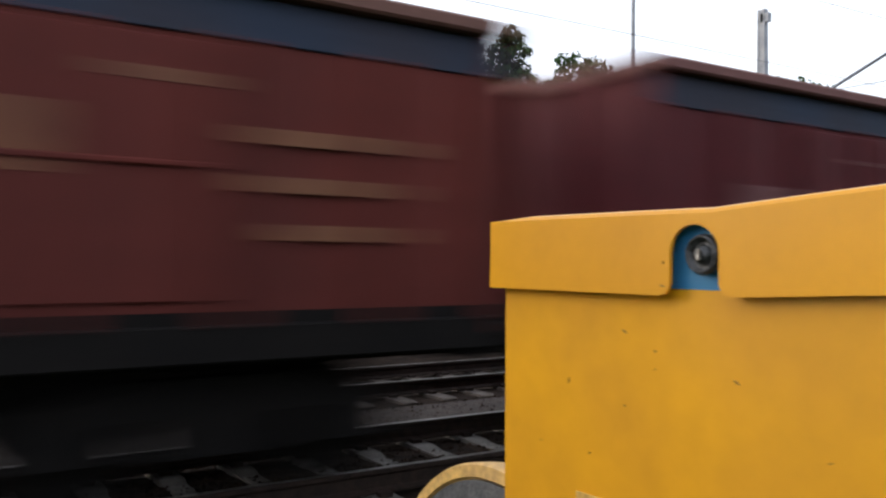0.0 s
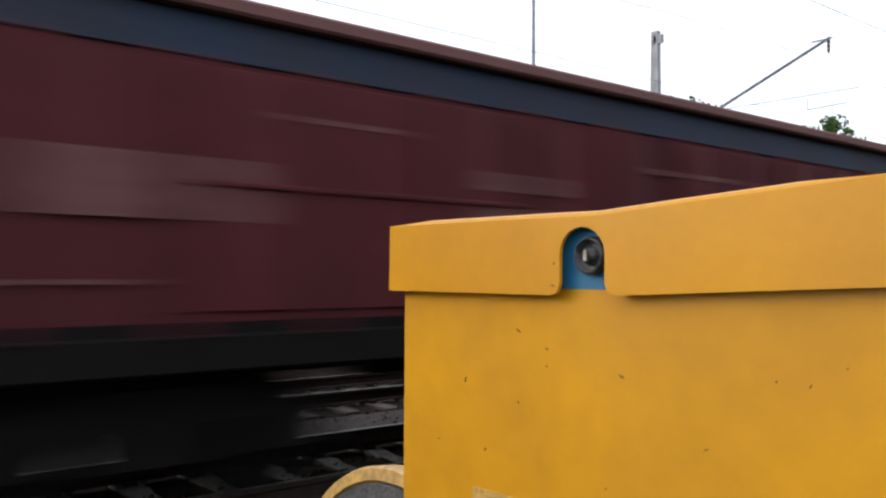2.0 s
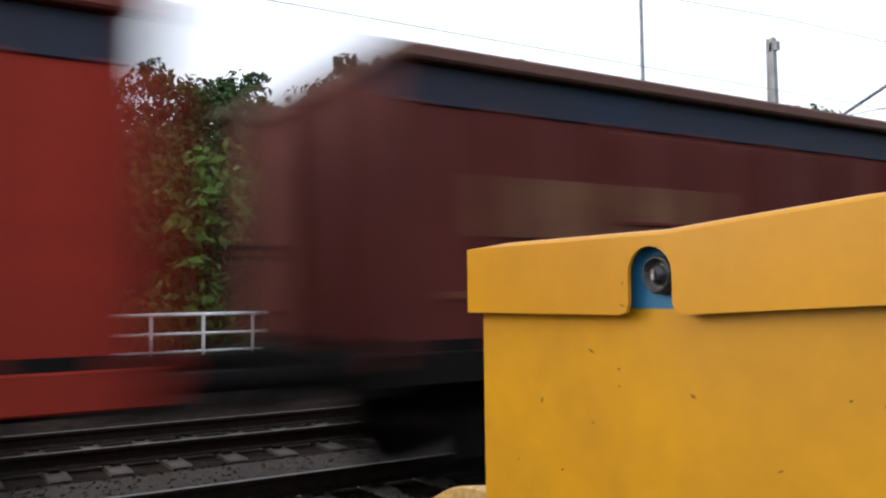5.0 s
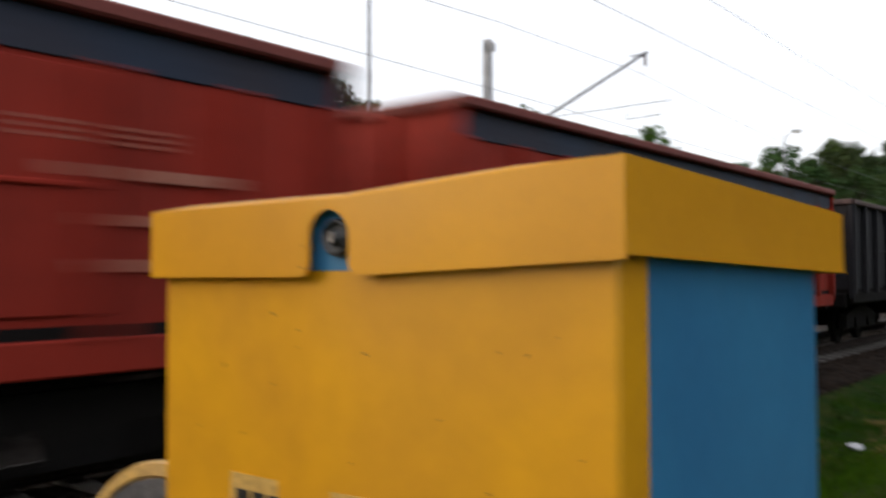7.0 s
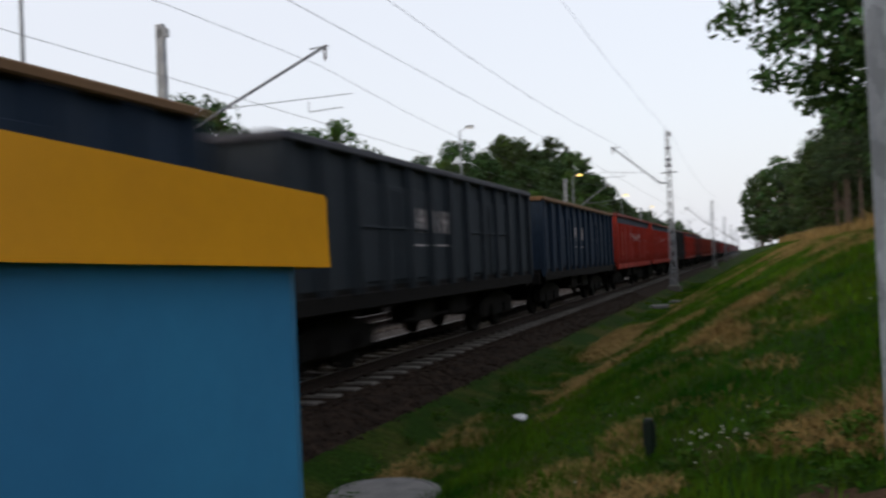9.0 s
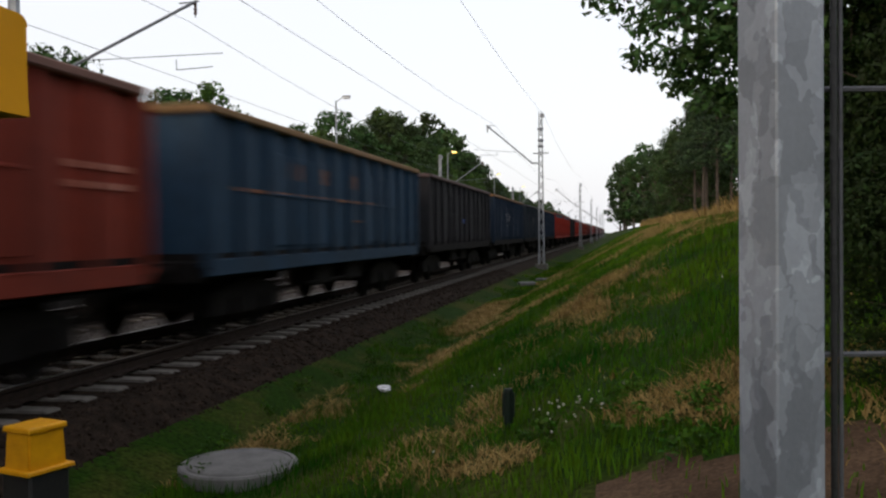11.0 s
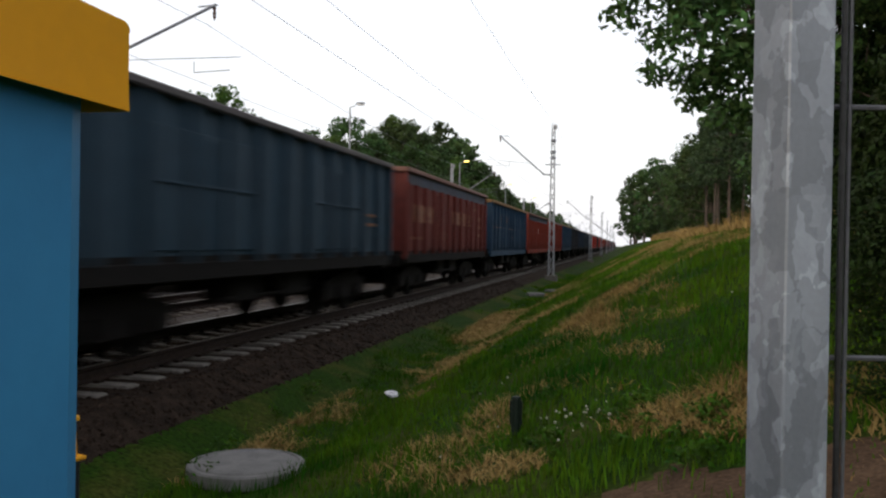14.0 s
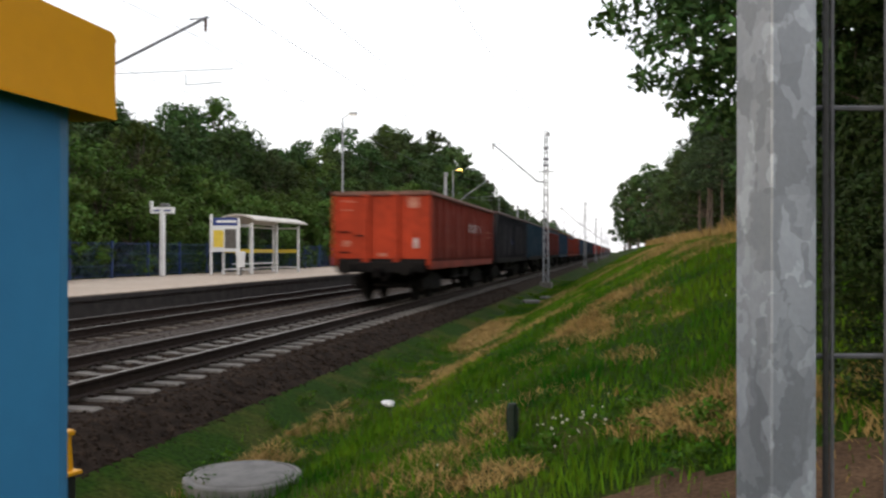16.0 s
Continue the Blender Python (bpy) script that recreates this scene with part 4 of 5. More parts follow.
# ---- the platform ----
PZ = 0.40
bm = bmesh.new()
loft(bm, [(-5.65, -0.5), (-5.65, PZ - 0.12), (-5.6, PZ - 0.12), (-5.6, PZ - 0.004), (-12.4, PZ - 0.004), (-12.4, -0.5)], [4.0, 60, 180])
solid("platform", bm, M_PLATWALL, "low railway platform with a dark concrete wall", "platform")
slab = bmesh.new()
box(slab, -0.497, 0.497, -0.497, 0.497, -0.05, 0.0, 0.006)
SLAB = mesh_of("paving_slab", slab, M_PLAT)
plat = thing("platform_paving", "pale pinkish concrete paving slabs of the platform", "paving", None, "", "structure")
for j in range(45):
    for i in range(3):
        o = new("paving_slab", SLAB)
        o.parent, o.location = plat, (-6.1 - i, 4.6 + j, PZ + 0.03 + 0.002 * ((i * 7 + j * 3) % 3))
bm = bmesh.new()
box(bm, -8.6, -5.6, 49.2, 180, PZ, PZ + 0.03)
box(bm, -12.4, -8.61, 4.0, 180, PZ, PZ + 0.025)
part("plain_paving", bm, M_PLAT, plat)


def make_shelter():
    c = thing("platform_shelter", "grey steel and glass waiting shelter with a curved roof", "shelter", Matrix.Translation((-9.25, 27.8, PZ + 0.03)))
    L, D = 5.7, 1.35
    for y in (0, L / 2, L):
        for x in (0, -D):
            bm = bmesh.new()
            box(bm, x - 0.05, x + 0.05, y - 0.05, y + 0.05, 0, 2.35 if x else 2.3)
            part("post", bm, M_WHITE, c)
    bm = bmesh.new()
    prof = []
    for i in range(9):
        f = i / 8
        prof.append((0.35 - f * (D + 0.6), 2.3 + 0.38 * math.sin(math.pi * (0.12 + 0.8 * f))))
    prof += [(x, z - 0.07) for x, z in prof[::-1]]
    loft(bm, prof, [-0.4, L + 0.4])
    part("roof", bm, M_ROOF, c, "curved beige roof")
    for y0, y1, x0, x1 in ((0.06, L / 2 - 0.06, -D, -D), (L / 2 + 0.06, L - 0.06, -D, -D), (0, 0, -D + 0.06, -0.06), (L, L, -D + 0.06, -0.06)):
        bm = bmesh.new()
        box(bm, x0 - 0.006, x1 + 0.006, y0 - 0.006, y1 + 0.006, 0.25, 2.15)
        g = part("glass_pane", bm, M_GLASS, c)
        g.visible_shadow = False
        bm = bmesh.new()
        box(bm, x0 - 0.012, x1 + 0.012, y0 - 0.012, y1 + 0.012, 0.95, 1.12)
        part("yellow_stripe", bm, M_POSTER, c, "yellow warning stripe on the glass")
        bm = bmesh.new()
        box(bm, x0 - 0.03, x1 + 0.03, y0 - 0.03, y1 + 0.03, 0.18, 0.25)
        box(bm, x0 - 0.03, x1 + 0.03, y0 - 0.03, y1 + 0.03, 2.15, 2.22)
        part("rail", bm, M_WHITE, c)
    bm = bmesh.new()
    box(bm, -D + 0.15, -D + 0.55, 0.5, L - 0.6, 0.42, 0.47, 0.01)
    for y in (0.8, L - 0.9):
        box(bm, -D + 0.3, -D + 0.4, y - 0.03, y + 0.03, 0, 0.42)
    part("bench", bm, M_WHITE, c)


def make_board():
    c = thing("notice_board", "white notice board with blue header and yellow timetable", "notice board", Matrix.Translation((-10.2, 27.1, PZ + 0.03)) @ Matrix.Rotation(radians(12), 4, "Z"))
    for x in (-0.6, 0.6):
        bm = bmesh.new()
        box(bm, x - 0.05, x + 0.05, -0.05, 0.05, 0, 2.65 if x < 0 else 2.5)
        part("post", bm, M_WHITE, c)
    for name, x0, x1, z0, z1, m in (("backing", -0.56, 0.56, 1.0, 2.15, M_WHITE), ("header", -0.5, 0.62, 2.15, 2.5, M_SIGNBLUE), ("timetable", -0.5, -0.05, 1.2, 1.95, M_POSTER), ("poster", 0.0, 0.5, 1.15, 2.0, M_CONCRETE), ("header_text_bar", -0.35, 0.5, 2.28, 2.38, M_WHITE)):
        bm = bmesh.new()
        f = 0.03 if name in ("timetable", "poster") else 0.045 if name == "header_text_bar" else 0.02
        box(bm, x0, x1, -f - 0.012, 0.02, z0, z1, 0.004)
        part(name, bm, m, c)


def make_signpost():
    c = thing("station_sign", "white station name sign on a thick white post", "sign", Matrix.Translation((-11.5, 24.1, PZ + 0.03)))
    bm = bmesh.new()
    box(bm, -0.09, 0.09, -0.09, 0.09, 0, 2.7, 0.02)
    part("post", bm, M_WHITE, c)
    bm = bmesh.new()
    box(bm, -0.52, 0.52, -0.06, 0.06, 2.56, 2.82, 0.01)
    part("name_board", bm, M_WHITE, c)
    bm = bmesh.new()
    box(bm, -0.55, -0.43, -0.06, 0.06, 2.82, 3.08, 0.02)
    part("side_panel", bm, M_WHITE, c)
    bm = bmesh.new()
    box(bm, -0.1, 0.3, -0.08, 0.08, 2.82, 2.97, 0.03)
    part("loudspeaker", bm, M_GREYMET, c, "grey loudspeaker")
    bm = bmesh.new()
    box(bm, -0.36, 0.4, -0.07, 0.07, 2.65, 2.71)
    part("text_bar", bm, M_SIGNBLUE, c, "dark unreadable lettering")


def make_bin():
    c = thing("litter_bin", "pale grey litter bin on a post", "bin", Matrix.Translation((-9.0, 26.1, PZ + 0.03)))
    bm = bmesh.new()
    lathe(bm, [(0.17, 0.35), (0.2, 0.95), (0.2, 1.0), (0.17, 1.02)], (0, 0, 0), 18)
    part("basket", bm, M_WHITE, c)
    bm = bmesh.new()
    rod(bm, (0, 0, 0), (0, 0, 0.4), 0.04)
    part("stand", bm, M_GREYMET, c)


make_shelter()
make_board()
make_signpost()
make_bin()


def make_lamp(y):
    c = thing("platform_lamp", "tall thin grey lamp post on the platform, glowing sodium yellow", "street lamp", Matrix.Translation((-10.0, y, PZ + 0.03)), "platform lamps")
    bm = bmesh.new()
    rod(bm, (0, 0, 0), (0, 0, 5.0), 0.09, 0.075, 10)
    rod(bm, (0, 0, 5.0), (0, 0, 9.3), 0.06, 0.045, 10)
    part("pole", bm, M_MAST, c)
    bm = bmesh.new()
    rod(bm, (0, 0, 9.25), (0.5, 0, 9.52), 0.028, n=8)
    part("arm", bm, M_MAST, c)
    bm = bmesh.new()
    box(bm, 0.42, 0.92, -0.11, 0.11, 9.48, 9.6, 0.04, 2)
    head = part("lamp_head", bm, M_MAST, c)
    bm = bmesh.new()
    box(bm, 0.46, 0.90, -0.1, 0.1, 9.40, 9.485, 0.02)
    part("lens", bm, M_LAMP if y > 60 else M_WHITE, head, "glowing yellow lens" if y > 60 else "unlit lens")


for y in (8.4, 43.0, 79.6, 115.0, 150.0):
    make_lamp(y)


def make_blue_fence():
    c = thing("platform_fence", "blue painted steel mesh fence behind the platform", "fence", Matrix.Translation((-12.2, 0, PZ)))
    for i in range(24):
        bm = bmesh.new()
        box(bm, -0.04, 0.04, 6 + i * 2.6 - 0.04, 6 + i * 2.6 + 0.04, 0, 1.45)
        p = part("post", bm, M_FENCEBLUE, c)
    for i in range(23):
        bm = bmesh.new()
        y0 = 6 + i * 2.6
        for k in range(17):
            rod(bm, (0, y0 + 0.1 + k * 0.15, 0.1), (0, y0 + 0.1 + k * 0.15, 1.38), 0.009, n=4)
        for z in (0.12, 0.5, 0.95, 1.36):
            rod(bm, (0, y0, z), (0, y0 + 2.6, z), 0.012, n=4)
        part("mesh_panel", bm, M_FENCEBLUE, c)


bm = bmesh.new()
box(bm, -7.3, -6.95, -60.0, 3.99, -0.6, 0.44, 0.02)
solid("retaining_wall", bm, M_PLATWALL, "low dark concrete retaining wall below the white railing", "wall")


def make_railing():
    c = thing("white_railing", "white painted tubular steel railing beyond the tracks", "railing", Matrix.Translation((-9.5, 0, -0.12)))
    for i in range(18):
        y = -17.0 + i * 0.95
        bm = bmesh.new()
        rod(bm, (0, y, -0.5), (0, y, 1.42), 0.035, n=8)
        part("post", bm, M_WHITE, c)
    for z in (0.72, 1.05, 1.4):
        bm = bmesh.new()
        rod(bm, (0, -17.2, z), (0, -0.6, z), 0.035 if z > 1.2 else 0.026, n=8)
        part("bar", bm, M_WHITE, c)


make_blue_fence()
make_railing()


# ---- trees and plants ----
def leaf_cloud(rng, centre, radii, count, size, verts, faces, droop=0.3, shell=0.5):
    for _ in range(count):
        d = Vector((rng.gauss(0, 1), rng.gauss(0, 1), rng.gauss(0, 1))).normalized() * (shell + (1 - shell) * rng.random()) ** 0.6
        p = Vector(centre) + Vector((d.x * radii[0], d.y * radii[1], d.z * radii[2]))
        n = (d + Vector((rng.gauss(0, 0.6), rng.gauss(0, 0.6), rng.gauss(0, 0.6) + 0.3))).normalized()
        u = n.orthogonal().normalized()
        u = Matrix.Rotation(rng.uniform(0, 6.28), 3, n) @ u
        v = n.cross(u)
        s = size * rng.uniform(0.6, 1.3)
        i = len(verts)
        verts += [p - u * s, p + v * s * 0.42 + n * s * 0.15, p + u * s - n * s * droop, p - v * s * 0.42 + n * s * 0.15]
        faces += [(i, i + 1, i + 3), (i + 1, i + 2, i + 3)]


def leaf_mesh(name, verts, faces, material):
    me = bpy.data.meshes.new(name)
    me.from_pydata([tuple(v) for v in verts], [], faces)
    me.materials.append(material)
    return me


def make_tree(seed, height, spread_r, leaf, material, bark, clumps, per, base=0.3, label="", trunk_r=None):
    """A broad-leaved tree with limbs and leaf clumps round their ends."""
    rng = random.Random(seed)
    t = thing("tree", label, "tree", None, "trees along the line")
    bm = bmesh.new()
    r = trunk_r or height * 0.018
    pts = [Vector((0, 0, -0.5))]
    for i in range(1, 6):
        pts.append(Vector((rng.gauss(0, 0.03 * height * i / 6), rng.gauss(0, 0.03 * height * i / 6), height * 0.85 * i / 5)))
    for i in range(5):
        rod(bm, pts[i], pts[i + 1], r * (1 - i * 0.18), r * (1 - (i + 1) * 0.18), 8)
    verts, faces = [], []
    for k in range(clumps):
        f = base + (1 - base) * ((k + rng.random()) / clumps)
        z = f * height
        w = spread_r * math.sin(math.pi * min(1, 0.18 + 0.80 * (f - base) / (1 - base))) ** 0.5 * rng.uniform(0.3, 1.0)
        a = rng.uniform(0, 2 * math.pi)
        tip = Vector((w * math.cos(a), w * math.sin(a), z))
        j = min(4, int(f * 5 * 0.8))
        rod(bm, pts[j] + (pts[j + 1] - pts[j]) * 0.3, tip, r * 0.32, r * 0.08, 5)
        q = rng.uniform(0.45, 1.0) * spread_r * (0.30 if clumps > 60 else 0.36)
        leaf_cloud(rng, tip, (q, q, q * 0.75), per, leaf, verts, faces)
    part("trunk", bm, bark, t)
    crown = new("crown", leaf_mesh("crown", verts, faces, material))
    crown.parent = t
    return t


def make_pine(seed, height, label):
    rng = random.Random(seed)
    t = thing("tree", label, "tree", None, "trees along the line")
    bm = bmesh.new()
    rod(bm, (0, 0, -0.5), (rng.gauss(0, 0.2), rng.gauss(0, 0.2), height * 0.97), height * 0.014, 0.02, 8)
    verts, faces = [], []
    for k in range(46):
        f = 0.42 + 0.58 * (k / 45)
        w = height * 0.20 * (1 - ((f - 0.42) / 0.6)) ** 0.7 * rng.uniform(0.25, 1.15) + 0.1
        a = rng.uniform(0, 6.28)
        tip = Vector((w * math.cos(a), w * math.sin(a), f * height))
        rod(bm, (0, 0, f * height - 0.1), tip, 0.04, 0.01, 4)
        leaf_cloud(rng, tip * 0.8 + Vector((0, 0, f * height * 0.2)), (w * 0.45 + 0.2, w * 0.45 + 0.2, 0.3), 90, 0.14, verts, faces)
    part("trunk", bm, M_PINEBARK, t)
    crown = new("crown", leaf_mesh("crown", verts, faces, M_PINE))
    crown.parent = t
    return t


TREES = [
    make_tree(11, 10.0, 3.9, 0.19, M_LEAF, M_BARK, 84, 72, 0.10, "dark green broad-leaved tree at the wood's edge"),
    make_tree(12, 10.0, 3.4, 0.19, M_LEAF, M_BARK, 80, 72, 0.12, "tall dark green broad-leaved tree with an uneven crown"),
    make_tree(13, 10.0, 4.2, 0.19, M_LEAF2, M_BARK, 84, 72, 0.06, "lighter green leafy tree at the wood's edge"),
    make_tree(14, 10.0, 2.8, 0.18, M_LEAF2, M_PINEBARK, 74, 62, 0.15, "slender birch-like tree with airy foliage"),
    make_pine(15, 10.0, "tall dark pine with a thin trunk"),
    make_pine(16, 10.0, "dark conifer with a pointed crown"),
    make_tree(17, 3.6, 2.0, 0.055, M_BUSH_SHADED, M_BARK, 40, 420, 0.03, "dense green bush by the fence, its leaves darkened for shade"),
]
TREES += [
    make_tree(21, 10.0, 2.8, 0.34, M_LEAF, M_BARK, 26, 46, 0.1, "distant dark green tree along the line"),
    make_tree(23, 4.0, 2.6, 0.16, M_LEAF2, M_BARK, 26, 90, 0.02, "green undergrowth bush behind the platform fence"),
    make_tree(22, 10.0, 2.4, 0.34, M_PINE, M_BARK, 24, 46, 0.15, "distant dark tree along the line"),
]


def plant(k, x, y, s, rng):
    base = TREES[k]
    m = Matrix.Translation((x, y, ground_z(x, y))) @ Matrix.Rotation(rng.uniform(0, 6.28), 4, "Z")
    if not base.get("used"):
        base["used"] = 1
        base.matrix_world = m
        base.scale = (s, s, s * rng.uniform(0.9, 1.1))
        return base
    o = copy_thing(base, m)
    o.scale = (s, s, s * rng.uniform(0.9, 1.1))
    return o


rng = random.Random(7)
WOOD = [(-30, 9.0), (-5, 8.8), (0, 9.0), (3, 9.4), (9, 11.2), (13, 11.4), (16, 10.2), (30, 10.2), (40, 11.0), (50, 12.0), (63, 12.3), (80, 12.0), (97, 14.5), (117, 20.0), (145, 21.0), (165, 17.5), (195, 14.5), (280, 14.0), (500, 15.0)]


def wood_height(y):
    for (a, h0), (b, h1) in zip(WOOD, WOOD[1:]):
        if y <= b:
            return h0 + (h1 - h0) * max(0, y - a) / (b - a)
    return 15.0


# wood behind the platform
y = -18.0
while y < 430:
    h = wood_height(y)
    for row, (xr, f) in enumerate(((-14.8, 0.5), (-17.5, 0.75), (-20.5, 0.95), (-26.0, 1.12))):
        yy = y + rng.uniform(-1.4, 1.4)
        if y > 125:
            k = rng.choice((7, 9))
        else:
            k = rng.choice(((2, 2, 2, 0), (0, 2, 2, 3), (0, 1, 1), (0, 1, 1, 0, 3, 3))[row])
        if y < 14 and k in (2, 3):
            k = 0
        s = (h - 0.5) * f * rng.uniform(0.70, 0.93) / 10.0
        if row == 0 and y > 60:
            continue
        plant(k, xr + rng.uniform(-1.2, 1.2), yy, s * (1.12 if k in (4, 5) else 1), rng)
    if y < 100:
        plant(8, -13.8 + rng.uniform(-0.4, 0.4), y + rng.uniform(-0.8, 0.8), rng.uniform(0.75, 1.15), rng)
    y += 2.2 if y < 14 else 3.0 + 0.014 * y
# two tall pines that stand out of the wood
for x, y, s, k in ((-17.5, 10.0, 0.90, 4), (-17.8, 12.4, 0.78, 5), (-19.0, 2.6, 0.70, 4), (-18.5, 0.6, 0.62, 5)):
    plant(k, x, y, s, rng)
# wood on the cutting's crest
for x, y, s, k in ((13.2, 24, 0.62, 0), (15.0, 32, 0.7, 1), (12.7, 45, 0.8, 4), (12.3, 49.5, 0.78, 5), (12.9, 53, 0.85, 4), (12.5, 57, 0.85, 4), (15.6, 49, 0.85, 4), (14.6, 54, 0.85, 5), (16.2, 58, 0.9, 4), (13.8, 64, 0.85, 0), (15.2, 72, 0.85, 1), (13.5, 82, 0.9, 0),
                   (15.0, 94, 0.95, 0), (13.6, 108, 1.0, 1), (14.6, 124, 1.05, 7), (13.4, 142, 1.1, 9), (14.4, 160, 1.1, 7), (13.6, 180, 1.15, 9), (17.5, 38, 0.85, 1), (18.0, 62, 0.95, 0), (12.0, 17.0, 0.42, 2), (14.2, 14, 0.6, 0),
                   (16.5, 22, 0.75, 1), (17.0, 80, 1.0, 1), (17.5, 100, 1.05, 0), (12.6, 74, 0.75, 0), (8.6, 150, 1.15, 7), (9.2, 165, 1.25, 9), (9.8, 130, 1.1, 7), (8.2, 188, 1.4, 9), (10.8, 112, 1.0, 7), (11.6, 97, 0.95, 9), (11.0, 122, 1.1, 7)):
    plant(k, x, y, s, rng)
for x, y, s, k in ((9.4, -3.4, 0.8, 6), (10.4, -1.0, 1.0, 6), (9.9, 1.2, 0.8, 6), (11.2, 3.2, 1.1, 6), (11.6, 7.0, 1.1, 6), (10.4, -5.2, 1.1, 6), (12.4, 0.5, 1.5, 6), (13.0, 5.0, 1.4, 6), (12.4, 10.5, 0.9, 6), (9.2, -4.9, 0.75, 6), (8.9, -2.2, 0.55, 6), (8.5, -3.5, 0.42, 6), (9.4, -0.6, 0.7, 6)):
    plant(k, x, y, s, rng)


def make_overhang():
    """The tree that leans over the slope behind the fence."""
    rng = random.Random(31)
    gx, gy = 10.3, 1.8
    t = thing("tree", "large leafy tree leaning over the grass slope", "tree", Matrix.Translation((gx, gy, 2.13)))
    bm = bmesh.new()
    rod(bm, (0.1, 0, -1.2), (-0.5, -0.2, 1.4), 0.16, 0.12, 10)
    rod(bm, (-0.5, -0.2, 1.4), (-1.2, -0.4, 3.6), 0.12, 0.05, 8)
    verts, faces = [], []
    cx, cy, cz = -1.95, -0.9, 2.15
    for k in range(240):
        d = Vector((rng.gauss(0, 1), rng.gauss(0, 1), rng.gauss(0, 1))).normalized() * rng.uniform(0.5, 1.0)
        tip = Vector((cx + d.x * 1.85, cy + d.y * 1.9, cz + d.z * 1.6 + 0.25 * d.x))
        if k % 3 == 0:
            f = rng.random()
            rod(bm, (-0.5 - 0.7 * f, -0.2 - 0.2 * f, 1.4 + 2.2 * f), tip, 0.03, 0.006, 5)
        q = rng.uniform(0.22, 0.42)
        leaf_cloud(rng, tip, (q, q, q * 0.7), 75, 0.060, verts, faces, 0.4, 0.2)
    for k in range(16):
        tip = Vector((-3.7 - rng.uniform(0, 0.6), -0.9 + rng.uniform(-0.9, 0.9), 2.15 + rng.uniform(-0.1, 0.9)))
        rod(bm, (-2.4, -0.8, 2.7), tip, 0.02, 0.004, 5)
        leaf_cloud(rng, tip, (0.2, 0.2, 0.13), 30, 0.062, verts, faces, 0.4, 0.1)
    part("trunk", bm, M_BARK, t)
    crown = new("crown", leaf_mesh("crown", verts, faces, M_LEAF))
    crown.parent = t


make_overhang()


def blades(name, label, material, count, seed, place, h0, h1, w, lean=0.35):
    rng = random.Random(seed)
    verts, faces = [], []
    made = 0
    while made < count:
        p = place(rng)
        if p is None:
            continue
        made += 1
        x, y, k = p
        z = ground_z(x, y)
        h = rng.uniform(h0, h1) * k
        a = rng.uniform(0, 6.28)
        dx, dy = math.cos(a), math.sin(a)
        ww = w * rng.uniform(0.6, 1.3) * (1 + 0.04 * max(0, y))
        le = lean * h * rng.uniform(0.2, 1.6)
        b = rng.uniform(0, 6.28)
        lx, ly = math.cos(b) * le, math.sin(b) * le
        i = len(verts)
        verts += [(x - dx * ww, y - dy * ww, z - 0.01), (x + dx * ww, y + dy * ww, z - 0.01), (x + lx * 0.4 + dx * ww * 0.7, y + ly * 0.4 + dy * ww * 0.7, z + h * 0.6),
                  (x + lx * 0.4 - dx * ww * 0.7, y + ly * 0.4 - dy * ww * 0.7, z + h * 0.6), (x + lx, y + ly, z + h)]
        faces += [(i, i + 1, i + 2, i + 3), (i + 3, i + 2, i + 4)]
    me = bpy.data.meshes.new(name)
    me.from_pydata(verts, [], faces)
    me.materials.append(material)
    tagged(new(name, me), label, "grass", "", "stuff")


def worn(x, y):
    """How trodden the ground is: bare soil beside the fence."""
    d = math.hypot((x - 7.45) / 0.85, (y + 4.35) / 1.0)
    return 1.15 - d + 0.45 * noise.noise(Vector((x * 1.6, y * 1.6, 7.0)))


# where the cut grass has dried: middle and half widths
SWATHS = ((6.85, -2.45, 0.42, 0.30), (7.35, -2.55, 0.5, 0.6), (6.0, -2.75, 0.4, 0.3), (4.3, 5.5, 0.7, 2.6), (3.4, 14.0, 0.7, 7.0), (8.6, 9.6, 0.8, 3.5), (8.2, 24.0, 1.3, 10.0))


def dry(x, y):
    v = noise.noise(Vector((x * 0.55, y * 0.30, 9.0))) + 0.5 * noise.noise(Vector((x * 1.7, y * 1.4, 2.0)))
    for px, py, rx, ry in SWATHS:
        d = math.hypot((x - px) / rx, (y - py) / ry)
        if d < 1.4:
            v += 0.75 * (1.4 - d)
    return v - 0.08


def grass_place(rng):
    u = rng.random() ** 1.9
    y = -6.3 + u * 60 + rng.gauss(0, 0.9) if rng.random() > 0.2 else rng.uniform(-16, -5.5)
    x = rng.uniform(2.45, 12.5) if y > 4 else rng.uniform(2.45, 9.0)
    if x < 2.9 and noise.noise(Vector((y * 0.5, 0, 0))) < 0.1:
        return None
    if worn(x, y) > 0.1 and rng.random() < 0.93:
        return None
    if rng.random() < 0.95 * smooth01((dry(x, y) - 0.12) / 0.5):
        return None
    return x, y, 0.55 + 1.3 * max(0, noise.noise(Vector((x * 1.1, y * 1.1, 4.0))) + 0.2)


def straw_place(rng):
    u = rng.random() ** 1.5
    y = -6.5 + u * 50
    x = rng.uniform(2.9, 12.5)
    if rng.random() > smooth01((dry(x, y) - 0.05) / 0.5) or (worn(x, y) > 0.35 and rng.random() < 0.8):
        return None
    return x, y, 0.8


def crest_place(rng):
    y = rng.uniform(6, 70)
    x = rng.uniform(9.0, 12.5)
    return (x, y, rng.uniform(0.6, 1.6)) if dry(x, y) > -0.1 else None


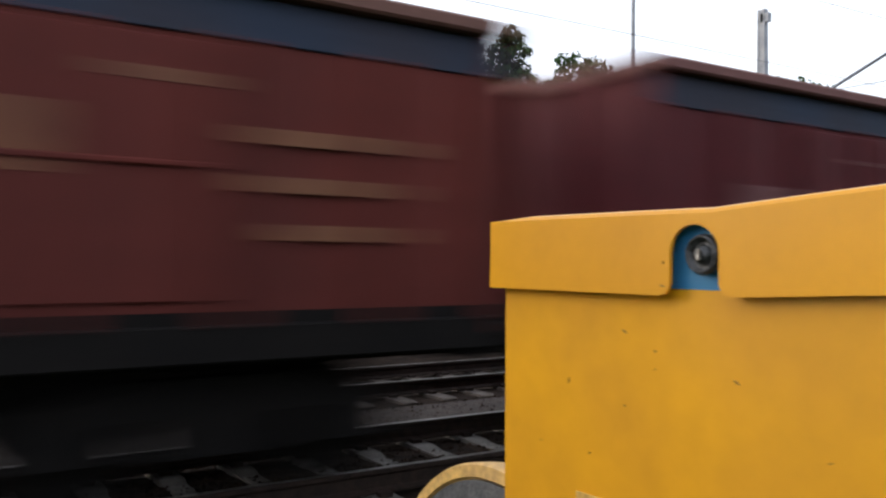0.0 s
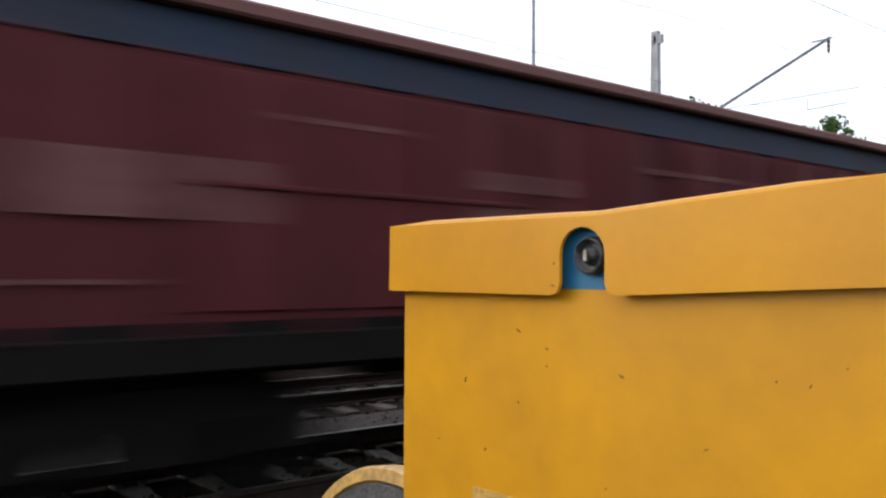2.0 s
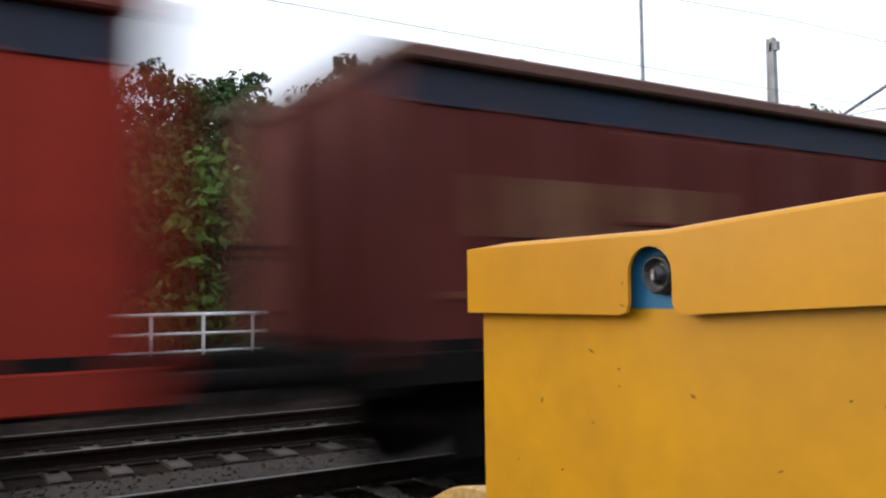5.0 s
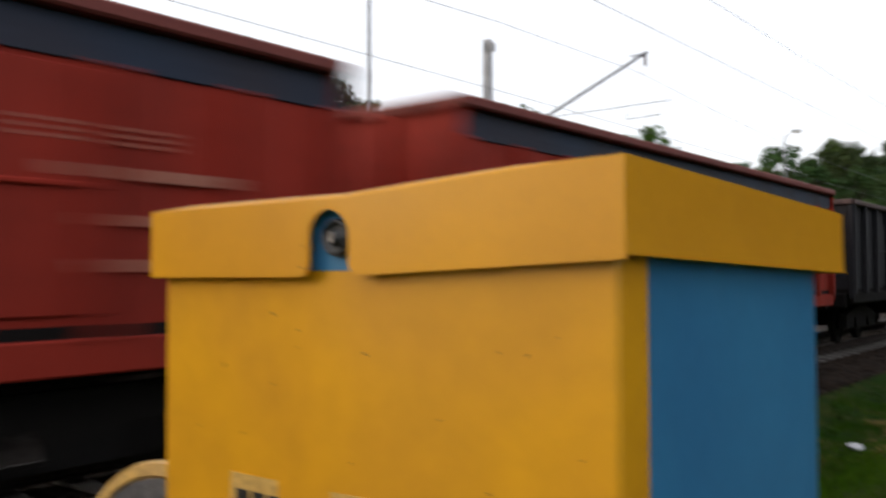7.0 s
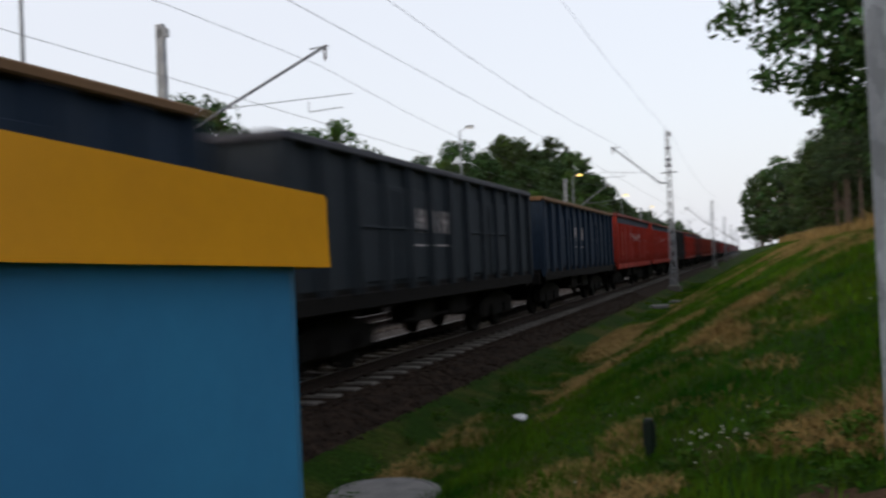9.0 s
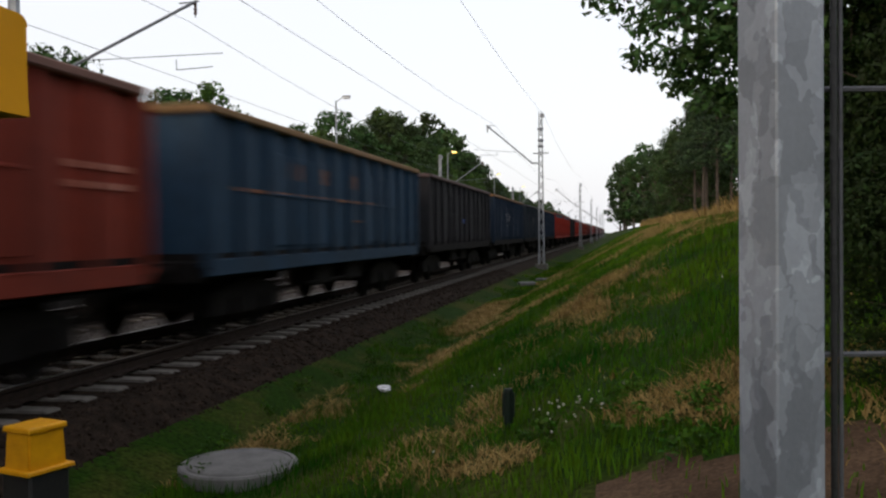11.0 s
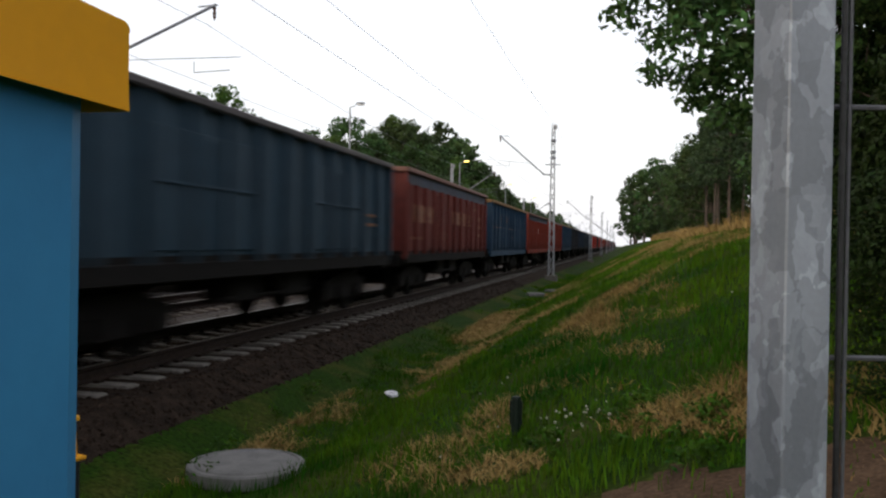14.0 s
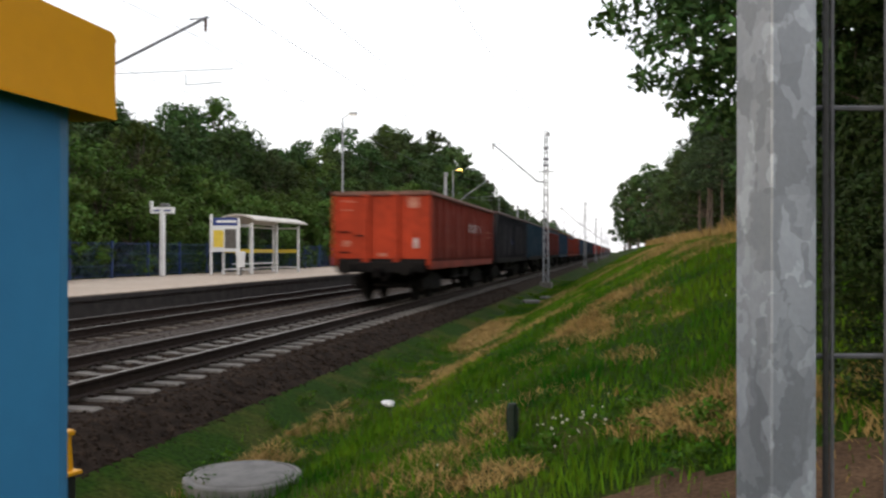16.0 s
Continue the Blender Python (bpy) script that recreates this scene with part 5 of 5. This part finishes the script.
blades("grass", "short green grass with taller tufts on the slope", M_GRASS, 170000, 1, grass_place, 0.05, 0.12, 0.0055)
blades("dry_grass", "dry straw-coloured cut grass lying on the slope", M_STRAW, 120000, 2, straw_place, 0.04, 0.10, 0.0055, 1.8)
blades("tall_dry_grass", "tall pale dry grass along the crest of the slope", M_STRAW, 16000, 3, crest_place, 0.14, 0.38, 0.011, 0.6)


def make_stones():
    rng = random.Random(5)
    verts, faces = [], []
    for _ in range(26000):
        u = rng.random() ** 1.7
        y = -10 + u * 42
        x = rng.choice((rng.uniform(1.1, 2.85), rng.uniform(-0.65, 0.65), rng.uniform(-2.7, -0.8), rng.uniform(1.3, 2.6)))
        z = -0.228 if x < 1.7 else -0.228 - 0.48 * (x - 1.7)
        s = rng.uniform(0.016, 0.042)
        i = len(verts)
        for d in ((1, 0, 0), (-1, 0, 0), (0, 1, 0), (0, -1, 0), (0, 0, 1), (0, 0, -1)):
            k = s * rng.uniform(0.6, 1.25)
            verts.append((x + d[0] * k + rng.gauss(0, s * 0.3), y + d[1] * k + rng.gauss(0, s * 0.3), z + 0.01 + d[2] * k * 0.8))
        faces += [(i + a, i + b, i + c) for a, b, c in ((0, 2, 4), (2, 1, 4), (1, 3, 4), (3, 0, 4), (2, 0, 5), (1, 2, 5), (3, 1, 5), (0, 3, 5))]
    me = bpy.data.meshes.new("ballast_stones")
    me.from_pydata(verts, [], faces)
    me.materials.append(M_BALLAST)
    tagged(new("ballast_stones", me), "loose dark crushed ballast stones between the sleepers", "ballast", "", "stuff")


make_stones()

# rusty gravel strip between the two tracks
bm = bmesh.new()
loft(bm, [(-1.35, -0.30), (-1.45, -0.205), (-2.55, -0.205), (-2.65, -0.30)], [-120, 0, 40, 120, 700])
solid("gravel_strip", bm, M_BROWNGRAVEL, "rusty brown gravel between the two tracks", "gravel")


def make_soil():
    xs = [5.6 + 0.09 * i for i in range(40)]
    ys = [-6.2 + 0.09 * i for i in range(42)]
    index, verts, faces = {}, [], []
    for j, y in enumerate(ys):
        for i, x in enumerate(xs):
            if worn(x, y) > 0.12:
                index[i, j] = len(verts)
                verts.append((x, y, ground_z(x, y) + 0.008 + 0.012 * noise.noise(Vector((x * 9, y * 9, 0)))))
    for i, j in index:
        q = [(i, j), (i + 1, j), (i + 1, j + 1), (i, j + 1)]
        if all(k in index for k in q):
            faces.append([index[k] for k in q])
    me = bpy.data.meshes.new("bare_soil")
    me.from_pydata(verts, [], faces)
    me.materials.append(M_SOIL)
    me.shade_smooth()
    tagged(new("bare_soil", me), "trodden bare brown soil beside the fence", "soil", "", "structure")


make_soil()


def make_clover():
    rng = random.Random(8)
    bm = bmesh.new()
    for k in range(34):
        x, y = rng.gauss(6.42, 0.17), rng.gauss(-2.15, 0.22)
        if k % 5 == 0:
            x, y = rng.uniform(5.2, 7.8), rng.uniform(-2.6, 1.5)
        z = ground_z(x, y) + rng.uniform(0.06, 0.12)
        bmesh.ops.create_icosphere(bm, subdivisions=1, radius=rng.uniform(0.006, 0.013), matrix=Matrix.Translation((x, y, z)))
    tagged(new("clover_flowers", mesh_of("clover_flowers", bm, M_WHITEFL)), "white clover flower heads in the grass", "flowers", "", "stuff")


make_clover()


def make_weeds():
    """Broad-leaved weeds in clumps: beside the fence, round the clover, at the ballast's edge and scattered over the slope."""
    rng = random.Random(18)
    verts, faces = [], []
    spots = [(rng.gauss(7.18, 0.16), rng.gauss(-3.0, 0.25), rng.uniform(0.07, 0.14)) for k in range(9)]
    spots += [(rng.gauss(6.5, 0.3), rng.gauss(-2.3, 0.35), rng.uniform(0.04, 0.08)) for k in range(14)]
    spots += [(rng.uniform(2.55, 3.15), rng.uniform(-1.5, 12), rng.uniform(0.06, 0.17)) for k in range(34)]
    spots += [(rng.uniform(4.4, 9.0), rng.uniform(-1.5, 12), rng.uniform(0.05, 0.11)) for k in range(40)]
    for x, y, q in spots:
        leaf_cloud(rng, (x, y, ground_z(x, y) + q * 0.6), (q * 1.3, q * 1.3, q), 60, 0.024, verts, faces, 0.5, 0.2)
    tagged(new("weeds", leaf_mesh("weeds", verts, faces, M_WEED)), "low leafy green weeds among the grass", "weeds", "", "stuff")


def make_block(x, y, sx, sy, sz, turn):
    """A rough concrete block lying at the slope's foot."""
    rng = random.Random(int(y * 10))
    bm = bmesh.new()
    box(bm, -sx, sx, -sy, sy, -0.1, sz, 0.03, 2)
    for v in bm.verts:
        v.co += Vector((rng.gauss(0, 0.012), rng.gauss(0, 0.012), rng.gauss(0, 0.008)))
    ob = new("concrete_block", mesh_of("concrete_block", bm, M_PIPE))
    ob.location, ob.rotation_euler = (x, y, ground_z(x, y)), (0, 0, radians(turn))
    tagged(ob, "pale rough concrete block lying at the foot of the slope", "concrete block")


make_block(3.15, 27.6, 0.34, 0.22, 0.16, 20)
make_block(3.5, 31.0, 0.22, 0.18, 0.10, -35)
make_weeds()

# ---- what moves ----
RUN = [(0.0, -338.7), (0.6, -323.6), (1.5, -300.5), (2.4, -278.7), (5.7, -199.4), (7.0, -170.2), (8.1, -145.7), (9.0, -125.5), (10.2, -99.5), (12.5, -48.8), (13.8, -20.6), (15.0, 6.4), (15.5, 17.7), (16.0, 29.1)]


def motions():
    for i, w in enumerate(WAGONS):
        walk(w, [(t, pose(0, y + i * PITCH, 0)) for t, y in RUN])


motions()
